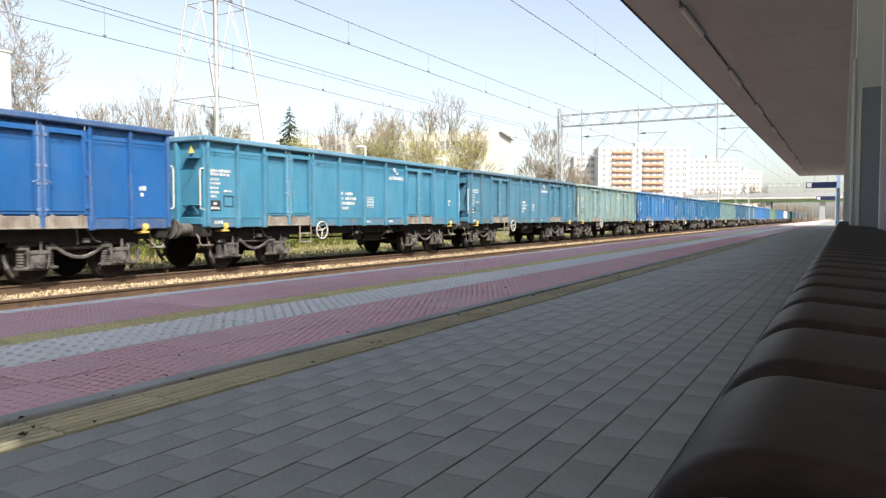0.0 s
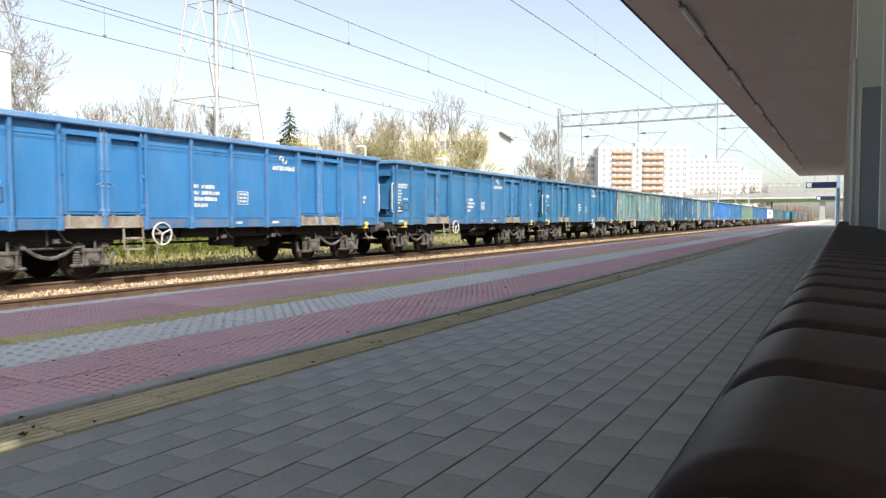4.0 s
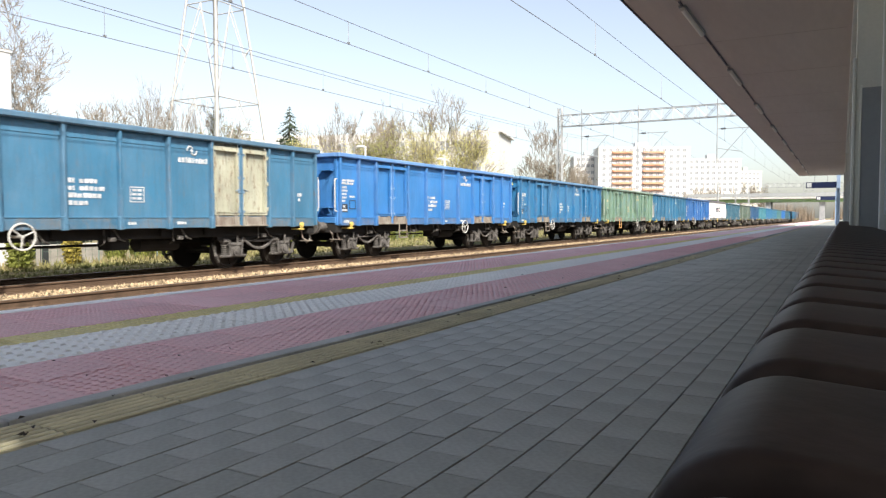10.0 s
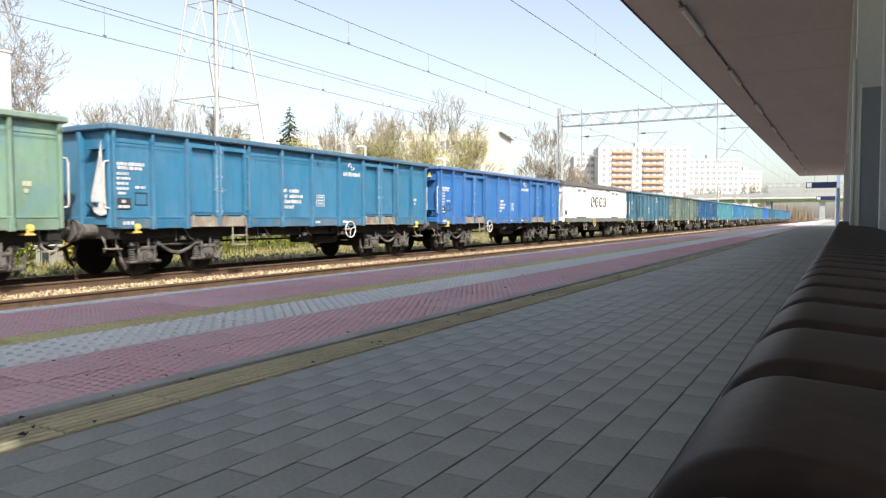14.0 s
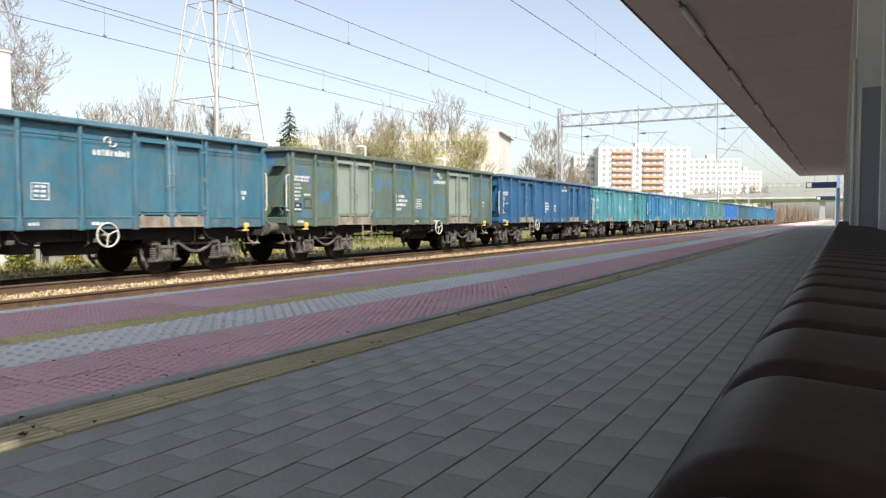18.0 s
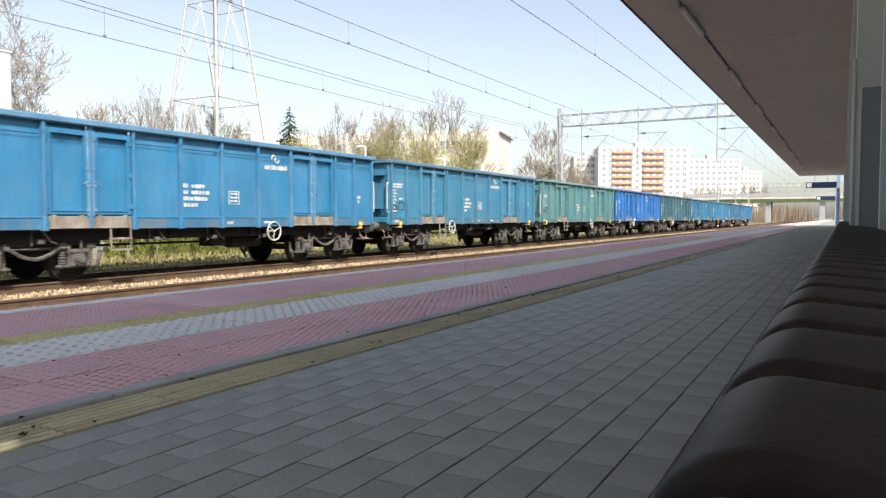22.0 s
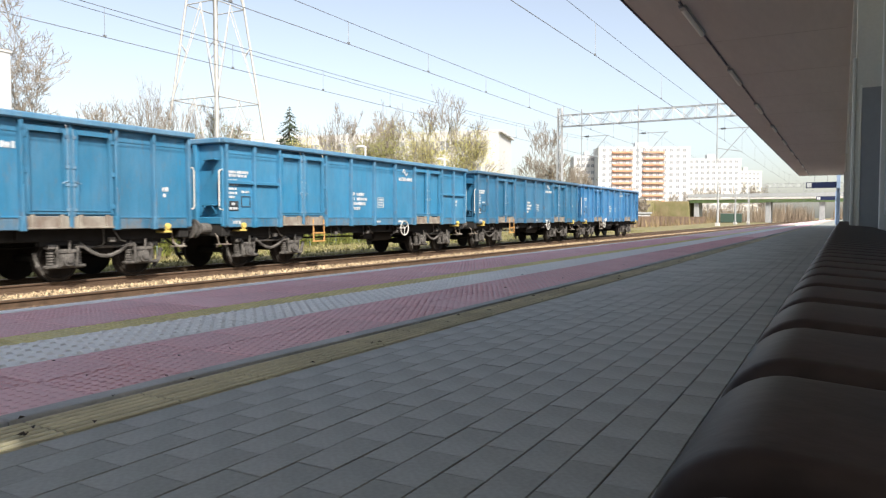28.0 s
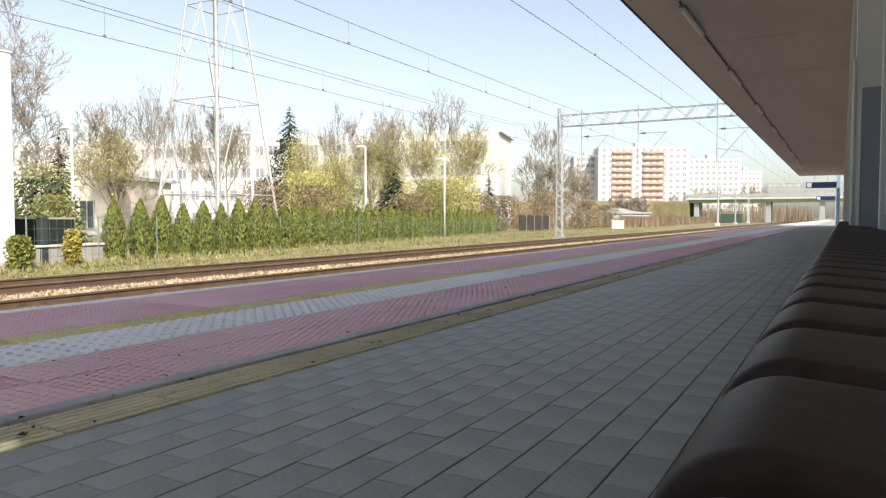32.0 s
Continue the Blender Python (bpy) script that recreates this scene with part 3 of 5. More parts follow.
M_PYL = mat("pale_pylon_steel", (0.46, 0.46, 0.45), 0.7, var=0.2)
for sx in (-1, 1):
    for sy in (-1, 1):
        part("leg", tube([(sx * HB, sy * HB, 0), (sx * HT, sy * HT, 22), (sx * HT, sy * HT, PH)], [0.11, 0.10, 0.08], 5), M_PYL, pyl)
lev = [0.0, 3.2, 10.4, 17.7, 22.0, 25.0, 28.0]
for i, z in enumerate(lev[1:]):
    br = bmesh.new()
    z0 = lev[i]
    a, b = half(z0), half(z)
    for (p, q) in (((-1, -1), (1, -1)), ((1, -1), (1, 1)), ((1, 1), (-1, 1)), ((-1, 1), (-1, -1))):
        P0, Q0 = Vector((p[0] * a, p[1] * a, z0)), Vector((q[0] * a, q[1] * a, z0))
        P1, Q1 = Vector((p[0] * b, p[1] * b, z)), Vector((q[0] * b, q[1] * b, z))
        mid = (P1 + Q1) / 2
        add_tube(br, [P0, mid], 0.045, 4)
        add_tube(br, [Q0, mid], 0.045, 4)
        add_tube(br, [P1, Q1], 0.045, 4)
        add_tube(br, [P0.lerp(mid, 0.5), P0.lerp(P1, 0.6)], 0.04, 3)
        add_tube(br, [Q0.lerp(mid, 0.5), Q0.lerp(Q1, 0.6)], 0.04, 3)
    tagged(part("bracing", br, M_PYL, pyl), kind="stuff")
part("ladder_mast", tube([(0, 0, 0), (0, 0, PH)], 0.19, 6), M_PYL, pyl, "pale central riser")


# ---- houses ----
def house(name, label, origin, along, length, depth_m, z0, height, wall_m, floors, cols, win_w, win_h, margin=1.5, roof=None,
          category="building", sill=0.9, skip=(), glass=None):
    """A plastered block: walls, parapet roof, and windows set into its front and its end."""
    a = Vector((along[0], along[1], 0)).normalized()
    ang = math.degrees(math.atan2(a.y, a.x))
    root = tagged(empty(name, pose(origin[0], origin[1], z0, rz=ang)), label, category)
    part("wall", box(0, length, 0, depth_m, 0, height), wall_m, root)
    part("roof", box(-0.06, length + 0.45, -0.06, depth_m + 0.4, height, height + 0.3, 0.03), roof or M_WHITE, root)
    fh = height / floors
    step_x = (length - 2 * margin) / cols
    wm = None
    for f in range(floors):
        for c in range(cols):
            if (f, c) in skip:
                continue
            x = margin + (c + 0.5) * step_x
            z = f * fh + sill
            if wm is None:
                bm = add_box(bmesh.new(), -win_w / 2, win_w / 2, -0.05, 0.02, 0, win_h)
                wm = bpy.data.meshes.new("window_pane")
                bm.to_mesh(wm)
                bm.free()
                wm.materials.append(glass or M_GLASS)
                fm = bmesh.new()
                for X0, X1, Z0, Z1 in ((-win_w / 2 - 0.08, -win_w / 2, -0.1, win_h + 0.08), (win_w / 2, win_w / 2 + 0.08, -0.1, win_h + 0.08),
                                       (-win_w / 2, win_w / 2, win_h, win_h + 0.08), (-win_w / 2, win_w / 2, -0.12, 0), (-0.05, 0.05, 0, win_h)):
                    add_box(fm, X0, X1, -0.10, 0.0, Z0, Z1)
                fmm = bpy.data.meshes.new("window_frame")
                fm.to_mesh(fmm)
                fm.free()
                fmm.materials.append(M_WHITE)
            w = new("window", wm)
            w.parent, w.location = root, (x, 0.0, z)
            fr = new("window_frame", fmm)
            fr.parent = w
    return root


# long white school block and its wings
U = Vector((-0.967, -0.254, 0))
sc_o = (-41.65, 89.73)
L_S = 62.0
left = Vector((sc_o[0], sc_o[1], 0)) + U * L_S
house("school_building", "long white four-storey building with rows of small windows", (left.x, left.y), (0.967, 0.254), L_S, 11.0,
      -0.9, 13.3, M_WHITE, 4, 26, 1.25, 1.35, 2.0, glass=M_HAZEGLASS)
l2 = left + U * 60.0 + Vector((2, -6, 0))
house("school_wing", "pale cream three-storey wing with regular windows", (l2.x, l2.y), (0.967, 0.254), 60.0, 12.0,
      -0.9, 12.6, mat("cream_render", (0.68, 0.655, 0.58), 0.85, var=0.1, scale=0.5, fine=8), 4, 24, 1.3, 1.5, 1.5, glass=M_HAZEGLASS)
house("low_building", "low pinkish white building with tall openings behind the hedge", (-66, 33.5), (0.967, 0.254), 14.5, 8.0,
      -0.9, 4.6, mat("pink_white_render", (0.82, 0.74, 0.64), 0.85, var=0.1, scale=0.6, fine=9), 1, 5, 1.3, 2.2, 1.0, sill=0.6)

# blank white gable beside the track
gable = tagged(empty("white_trackside_house", pose(-21.2, 12.03, -0.9)), "blank white rendered house wall beside the tracks", "building")
part("wall", box(-6.0, 0.0, -7.0, 0.0, 0.0, 6.2, 0.02), M_WHITE, gable)
part("coping", box(-6.05, 0.03, -7.03, 0.03, 6.2, 6.27, 0.01), M_CONC, gable)


def block(name, label, p, q, depth_m, height, floors, cols, stripes, z0=-0.9, wall_m=M_WHITE):
    p, q = Vector((*p, 0)), Vector((*q, 0))
    d = q - p
    root = house(name, label, (p.x, p.y), (d.x, d.y), d.length, depth_m, z0, height, wall_m, floors, cols, 1.5, 1.4, 1.0, glass=M_HAZEGLASS)
    fh = height / floors
    for x0, x1 in stripes:
        for f in range(floors):
            bal = part("balcony", box(d.length * x0, d.length * x1, -1.2, -0.02, f * fh + 0.1, f * fh + 1.0, 0.03), M_ORANGE, root, "orange balcony front")
    part("lift_house", box(d.length * 0.42, d.length * 0.56, 3, 7, height + 0.3, height + 2.6), wall_m, root)
    return root


block("apartment_block", "white apartment block with orange balcony fronts", (-96.0, 313.6), (-59.9, 333.1), 12.0, 33.0, 12, 13, ((0.15, 0.37), (0.48, 0.715)))
block("apartment_block", "plain white apartment block behind trees", (-109.0, 318.0), (-97.5, 324.0), 12.0, 30.0, 10, 5, ())
block("apartment_block", "pale grey apartment block with loggias", (-68.0, 368.0), (-44.0, 380.0), 12.0, 30.5, 11, 9, (), wall_m=mat("pale_grey_render", (0.62, 0.62, 0.60), 0.85, var=0.12, scale=0.3, fine=5))
block("apartment_block", "distant pale apartment block beyond the bridge", (-56.0, 452.0), (-42.0, 461.0), 12.0, 29.0, 10, 6, (), wall_m=M_WALLP)

# ---- road bridge ----
br = tagged(empty("road_bridge", pose(0, 235.0, -0.9)), "road bridge with a green girder, pale parapet and grey piers", "bridge")
part("girder", box(-41.5, 60.0, -4.0, 4.0, 6.1, 7.0, 0.03), M_GREEN, br, "light green steel girder")
part("deck", box(-42.5, 60.0, -5.0, 5.0, 7.0, 7.5, 0.03), M_CONC, br, "pale concrete deck edge")
for i in range(35):
    x = -42 + i * 2.9
    part("railing_panel", box(x + 0.05, x + 2.95, -4.95, -4.9, 7.7, 8.7), M_STEEL, br)
for x in (-39.6, -19.2, -5.0, 12.0):
    part("pier", box(x - 0.7, x + 0.7, -3.5, 3.5, 0, 6.1, 0.05), mat("pier_concrete", (0.38, 0.39, 0.40), 0.9, var=0.25), br, "grey concrete pier")
part("abutment", box(-53.0, -41.6, -6.0, 6.0, 0, 6.6, 0.05), M_GRASS, br)
emb = mesh([(-140, -14, 0), (-52, -14, 0), (-52, 14, 0), (-140, 14, 0), (-140, -5, 7.0), (-52, -5, 7.0), (-52, 5, 7.0), (-140, 5, 7.0)], BOXF)
part("embankment", emb, M_GRASS, br)


box_g = tagged(empty("storage_container", pose(-28.8, 227.0, -0.9)), "dark green storage container under the road bridge", "container")
part("body", box(-2.9, 2.9, -1.2, 1.2, 0.1, 2.7, 0.03), mat("dark_green_sheet", (0.05, 0.09, 0.07), 0.6, var=0.2), box_g)
part("roof", box(-2.95, 2.95, -1.25, 1.25, 2.7, 2.8, 0.02), M_CONCD, box_g)
part("skid", box(-2.8, 2.8, -1.1, 1.1, 0.0, 0.1), M_DARK, box_g)


# ---- trees and shrubs ----
def leaves_bm(points, size, rnd, squash=1.0):
    bm = bmesh.new()
    for p in points:
        n = Vector((rnd.gauss(0, 1), rnd.gauss(0, 1), rnd.gauss(0, 1))).normalized()
        u = n.orthogonal().normalized()
        w = n.cross(u)
        s = size * rnd.uniform(0.6, 1.4)
        p = Vector(p)
        vs = [bm.verts.new(p + u * s), bm.verts.new(p + w * s * 0.6), bm.verts.new(p - u * s), bm.verts.new(p - w * s * 0.6 + n * s * 0.25)]
        bm.faces.new(vs)
    return bm


def branches(bms, p, d, length, r, depth, rnd, tips, spread=0.5, up=0.10, sides=5, fine=0.013):
    pts, rad = [p], [r]
    n = 3 if depth > 2 else 2
    for i in range(n):
        d = (d + Vector((rnd.uniform(-0.16, 0.16), rnd.uniform(-0.16, 0.16), rnd.uniform(-0.02, up)))).normalized()
        p = p + d * length / n
        pts.append(p)
        rad.append(max(r * (1 - 0.5 * (i + 1) / n), fine))
    add_tube(bms[0] if depth > 2 else bms[1], pts, rad, max(3, sides), cap=False)
    tips.append(p)
    if depth == 0:
        return
    for j in range(3 if depth > 1 else 4):
        q = pts[-1] if j == 0 else pts[rnd.randint(1, n)]
        a = Vector((rnd.gauss(0, 1), rnd.gauss(0, 1), rnd.gauss(0.15, 0.4))).normalized()
        branches(bms, q, (d + a * spread * (0.45 if j == 0 else 1.35)).normalized(), length * rnd.uniform(0.62, 0.82), rad[-1] * 0.8, depth - 1, rnd, tips, spread, up, sides - 1, fine)


def tree(name, label, x, y, h, seed, depth=4, spread=0.55, leaf=None, leaf_n=0, leaf_s=0.12, trunk_r=0.16, trunk=0.2, twig=None, z=-0.9, low=0.0, stems=1, wide=None, up=0.10, top=0.86, fine=0.013):
    rnd = random.Random(seed)
    root = tagged(empty(name, pose(x, y, z)), label, "tree")
    bms, tips = (bmesh.new(), bmesh.new()), []
    for s in range(stems):
        bx = Vector((rnd.uniform(-0.4, 0.4), rnd.uniform(-0.4, 0.4), 0)) if stems > 1 else Vector()
        d0 = Vector((rnd.uniform(-0.1, 0.1), rnd.uniform(-0.1, 0.1), 1)).normalized() if stems == 1 else Vector((rnd.uniform(-0.5, 0.5), rnd.uniform(-0.5, 0.5), 1)).normalized()
        branches(bms, bx, d0, h * trunk, trunk_r, depth, rnd, tips, spread, up, 5, fine)
    k = h / max(t.z for t in tips)
    reach = sorted(math.hypot(t.x, t.y) for t in tips)[int(len(tips) * 0.96)]
    kx = (wide or h * 0.55) / 2 / reach
    for v in [*bms[0].verts, *bms[1].verts]:
        v.co.z *= k
        f = 1 + (kx - 1) * min(1.0, max(0.0, v.co.z / (h * 0.35)))
        v.co.x *= f
        v.co.y *= f
    part("trunk", bms[0], twig or M_TWIG, root, "bare trunk and limbs")
    tagged(part("twig_mass", bms[1], twig or M_TWIG, root, "fine bare twigs"), kind="stuff")
    if leaf and leaf_n:
        pts = []
        cand = [Vector((t.x * kx, t.y * kx, t.z * k)) for t in tips if low * h < t.z * k < top * h]
        for i in range(leaf_n):
            c = rnd.choice(cand)
            pts.append(c + Vector((rnd.gauss(0, 0.5), rnd.gauss(0, 0.5), rnd.gauss(-0.3, 0.6))))
        part("crown", leaves_bm(pts, leaf_s, rnd), leaf, root, "loose crown of small spring leaves")
    return root


def fir(x, y, h, r, seed, name="fir_tree", label="dark narrow fir tree with drooping branches", leaf=None, z=-0.9):
    rnd = random.Random(seed)
    root = tagged(empty(name, pose(x, y, z)), label, "tree")
    part("trunk", tube([(0, 0, 0), (0, 0, h)], [0.16, 0.02], 6), M_BARK, root)
    bm = bmesh.new()
    n = int(h * 7)
    for i in range(n):
        u = (i + rnd.random()) / n
        zz = h * (0.08 + 0.92 * u)
        rr = r * (1 - u) ** 0.8 * rnd.uniform(0.7, 1.15) + 0.05
        for j in range(6):
            a = rnd.uniform(0, math.tau)
            o = Vector((math.cos(a), math.sin(a), 0))
            t = Vector((-o.y, o.x, 0))
            for k in range(4):
                f0, f1 = rr * k / 4, rr * (k + 1.3) / 4
                w = 0.16 * (1 - u) + 0.05
                b = Vector((0, 0, zz))
                vs = [bm.verts.new(b + o * f0 - Vector((0, 0, f0 * 0.35))), bm.verts.new(b + o * (f0 + f1) / 2 + t * w - Vector((0, 0, f1 * 0.45))),
                      bm.verts.new(b + o * f1 - Vector((0, 0, f1 * 0.32 + rnd.uniform(0, 0.1)))), bm.verts.new(b + o * (f0 + f1) / 2 - t * w - Vector((0, 0, f1 * 0.45)))]
                bm.faces.new(vs)
    part("crown", bm, leaf or M_FIR, root)
    return root


def thuja_mesh(h, r, seed):
    rnd = random.Random(seed)
    bm = bmesh.new()
    for i in range(int(1700 * h / 2.1)):
        u = rnd.random() ** 1.15
        z = 0.05 + u * (h - 0.1)
        prof = r * (0.74 + 0.26 * math.sin(min(u * 2.6, 1.0) * 1.57)) * (1 - max(0, (u - 0.35) / 0.65) ** 1.5 * 0.96)
        a = rnd.uniform(0, math.tau)
        rr = prof * rnd.uniform(0.72, 1.05)
        o = Vector((math.cos(a), math.sin(a), 0))
        t = Vector((-o.y, o.x, 0))
        c = o * rr + Vector((0, 0, z))
        s = rnd.uniform(0.035, 0.075)
        lean = (Vector((0, 0, 1)) + o * rnd.uniform(0.1, 0.5) + t * rnd.uniform(-0.3, 0.3)).normalized()
        w = (t + o * rnd.uniform(-0.6, 0.6)).normalized()
        vs = [bm.verts.new(c - lean * s), bm.verts.new(c + w * s * 0.55), bm.verts.new(c + lean * s * 1.4), bm.verts.new(c - w * s * 0.55)]
        bm.faces.new(vs)
    return bm


def thuja(x, y, h, r, seed, z=-0.92):
    root = tagged(empty("thuja", pose(x, y, z)), "narrow cone-shaped green thuja in the hedge row", "hedge plant", "thuja hedge")
    # dark filling: shade inside the foliage, put into the colour
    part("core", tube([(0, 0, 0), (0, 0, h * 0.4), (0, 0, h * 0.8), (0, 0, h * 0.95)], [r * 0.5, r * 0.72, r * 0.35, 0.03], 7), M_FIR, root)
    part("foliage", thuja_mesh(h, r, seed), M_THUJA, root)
    part("trunk", tube([(0, 0, -0.05), (0, 0, 0.4)], 0.05, 5), M_BARK, root)
    return root


H0, H1 = Vector((-21.20, 15.28, 0)), Vector((-28.8, 61.0, 0))
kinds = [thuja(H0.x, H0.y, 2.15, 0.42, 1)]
hd = (H1 - H0)
n_t = 42
for i in range(1, n_t):
    u = i / (n_t - 1)
    p = H0 + hd * u + Vector((random.uniform(-0.06, 0.06), random.uniform(-0.06, 0.06), 0))
    if i < 5:
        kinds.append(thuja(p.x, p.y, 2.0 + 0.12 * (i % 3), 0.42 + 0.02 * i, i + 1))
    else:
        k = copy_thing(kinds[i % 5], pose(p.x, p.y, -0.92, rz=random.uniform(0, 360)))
        wd = random.uniform(0.95, 1.15) * (1.0 if i < 8 else 1.12)
        k.scale = (wd, wd, random.uniform(0.9, 1.08))

# wire fence before the hedge
fence = tagged(empty("wire_fence"), "green wire mesh fence with thin posts before the hedge", "fence")
F0, F1 = Vector((-20.6, 12.0, -0.93)), Vector((-28.2, 63.0, -0.93))
nf = 20
for i in range(nf + 1):
    p = F0.lerp(F1, i / nf)
    part("fence_post", tube([p, p + Vector((0, 0, 1.5))], 0.022, 6), mat("grey_green_post", (0.20, 0.26, 0.24), 0.6), fence)
    if i < nf:
        q = F0.lerp(F1, (i + 1) / nf)
        bm = bmesh.new()
        for k in range(5):
            z = Vector((0, 0, 0.1 + k * 0.34))
            add_tube(bm, [p + z, q + z], 0.004, 3)
        for k in range(1, 10):
            s = p.lerp(q, k / 10)
            add_tube(bm, [s + Vector((0, 0, 0.1)), s + Vector((0, 0, 1.5))], 0.004, 3)
        part("mesh_panel", bm, mat("green_wire", (0.12, 0.2, 0.15), 0.6), fence)

# grass tufts on the verge
tufts = bmesh.new()
rt = random.Random(8)
for i in range(9000):
    u = rt.random() ** 1.4
    y = 8 + u * 75
    x = rt.uniform(-20.8 - (y - 12) * 0.15, -17.7)
    zz = -0.95 - (0.1 if x > -19 else 0)
    for k in range(2):
        a = rt.uniform(0, 6.28)
        h = rt.uniform(0.06, 0.22) * (1.4 if x < -20 - (y - 12) * 0.13 else 0.8)
        w = rt.uniform(0.015, 0.035)
        d = Vector((math.cos(a), math.sin(a), 0))
        b = Vector((x, y, zz))
        tufts.faces.new([tufts.verts.new(b - d * w), tufts.verts.new(b + d * w), tufts.verts.new(b + Vector((rt.uniform(-0.1, 0.1), rt.uniform(-0.1, 0.1), h)))])
M_TUFT = mat("grass_blades", (0.31, 0.26, 0.13), 0.9, var=0.3, scale=0.4, fine=5, per_piece=0.4, bump=0, tint=(0.17, 0.19, 0.06))
tagged(obj("grass_tufts", tufts, M_TUFT), "dry and green grass tufts on the verge", "grass", kind="stuff")

# trees seen over the train, then the lower ones
TALL = "tall bare tree with fine upright twigs"
tree("bare_tree", TALL, -43.6, 61.5, 14.0, 11, 6, 0.62, M_OLIVE, 900, 0.06, trunk_r=0.13, wide=8.0, up=0.15, top=0.6, fine=0.016)
tree("bare_tree", TALL, -46.6, 61.0, 13.6, 12, 6, 0.62, None, 0, trunk_r=0.13, wide=6.5, up=0.15, fine=0.014)
tree("budding_tree", "large budding tree with bare tops and yellow-green leaves", -36.6, 62.5, 15.0, 13, 6, 0.62, M_SPRING, 8000, 0.055, 0.14, wide=8.5, up=0.15, top=0.72, fine=0.015)
tree("budding_tree", "budding tree with bare tops and yellow-green leaves", -33.4, 61.5, 13.8, 14, 6, 0.62, M_SPRING, 7000, 0.055, 0.14, wide=8.0, up=0.15, top=0.72, fine=0.015)
tree("budding_tree", "slim budding tree with pale yellow leaves", -39.6, 60.5, 13.0, 24, 6, 0.62, M_SPRING, 3000, 0.055, 0.14, wide=5.5, up=0.15, top=0.65, fine=0.011)
tree("budding_tree", "budding yellow-green willow behind the hedge", -41.5, 49.0, 9.6, 15, 5, 0.5, M_SPRING, 8000, 0.06, 0.14, stems=2, up=0.2)
tree("budding_tree", "olive-green budding tree behind the hedge", -35.4, 51.0, 9.4, 16, 5, 0.55, M_OLIVE, 7000, 0.06, 0.14, stems=2, up=0.2)
tree("budding_tree", "yellow-green budding shrub tree", -38.4, 48.5, 8.0, 17, 5, 0.55, M_SPRING, 8000, 0.06, 0.12, stems=3, up=0.2)
tree("budding_tree", "wide willow with bare tops and yellow leaves", -49.0, 36.0, 10.6, 18, 6, 0.62, M_SPRING, 9000, 0.055, 0.1, stems=3, wide=8.0, up=0.15, low=0.42, top=0.75, fine=0.011)
tree("bare_tree", "bare many-stemmed tree by the pylon", -47.0, 39.5, 12.9, 25, 6, 0.62, None, 0, trunk_r=0.1, stems=2, wide=7.0, up=0.15, fine=0.011)
tree("budding_tree", "tangled bare tree by the pylon foot", -43.2, 41.0, 11.0, 19, 6, 0.62, M_OLIVE, 2200, 0.06, 0.12, stems=2, up=0.15, fine=0.011)
tree("brown_tree", "brownish bare tree beside the catenary mast", -36.0, 88.0, 14.2, 20, 6, 0.62, M_BRUSH, 900, 0.06, 0.13, wide=9.0, up=0.15, top=0.6, fine=0.016)
tree("brown_tree", "brownish bare tree near the track", -32.4, 88.0, 10.5, 21, 6, 0.62, M_BRUSH, 1800, 0.07, 0.13, stems=2, wide=7.0, up=0.15, fine=0.015)
tree("brown_tree", "russet bare tree near the track", -30.2, 92.0, 8.6, 26, 6, 0.62, M_BRUSH, 1800, 0.07, 0.13, stems=2, wide=6.5, up=0.15, fine=0.015)
tree("bare_tree", "bare tree with pale branches behind the white house", -36.9, 20.2, 13.2, 22, 7, 0.8, None, 0, trunk_r=0.17, wide=6.6, up=0.06, fine=0.010)
tree("bare_tree", "bare tree with crooked branches behind the white house", -39.0, 23.2, 9.2, 23, 6, 0.85, M_OLIVE, 200, 0.05, 0.13, wide=6.4, up=0.05, fine=0.013)
fir(-48.6, 55.0, 12.6, 5.2, 31)
fir(-34.6, 72.0, 6.6, 1.7, 32, label="small blue-green spruce beside the hedge", leaf=mat("blue_spruce_needles", (0.10, 0.14, 0.13), 0.9, var=0.3, per_piece=0.35))
fir(-39.5, 25.0, 6.2, 1.6, 33, label="dark evergreen tree near the gate")
fir(-34.0, 51.6, 7.6, 2.2, 34, label="dark green pine behind the street lamp")


def shrub(x, y, h, r, seed, leaf, label, z=-0.9, n=700, ls=None):
    rnd = random.Random(seed)
    root = tagged(empty("shrub", pose(x, y, z)), label, "shrub")
    bm, pts = bmesh.new(), []
    for s in range(7):
        a = rnd.uniform(0, 6.28)
        e = Vector((math.cos(a) * r * 0.6, math.sin(a) * r * 0.6, h * rnd.uniform(0.6, 1)))
        add_tube(bm, [(0, 0, 0), e * 0.5 + Vector((0, 0, 0.1)), e], [0.03, 0.02, 0.008], 4)
    part("stem", bm, M_TWIG, root)
    for i in range(n):
        a, b = rnd.uniform(0, 6.28), rnd.uniform(0, 1) ** 0.6
        zz = rnd.uniform(0.05, 1) * h
        rr = r * b * math.sqrt(max(0.05, 1 - abs(zz / h - 0.45) ** 2 * 2.0)) * rnd.uniform(0.7, 1.15)
        pts.append((math.cos(a) * rr, math.sin(a) * rr, zz))
    part("foliage", leaves_bm(pts, ls or 0.06 + 0.008 * h, rnd), leaf, root)


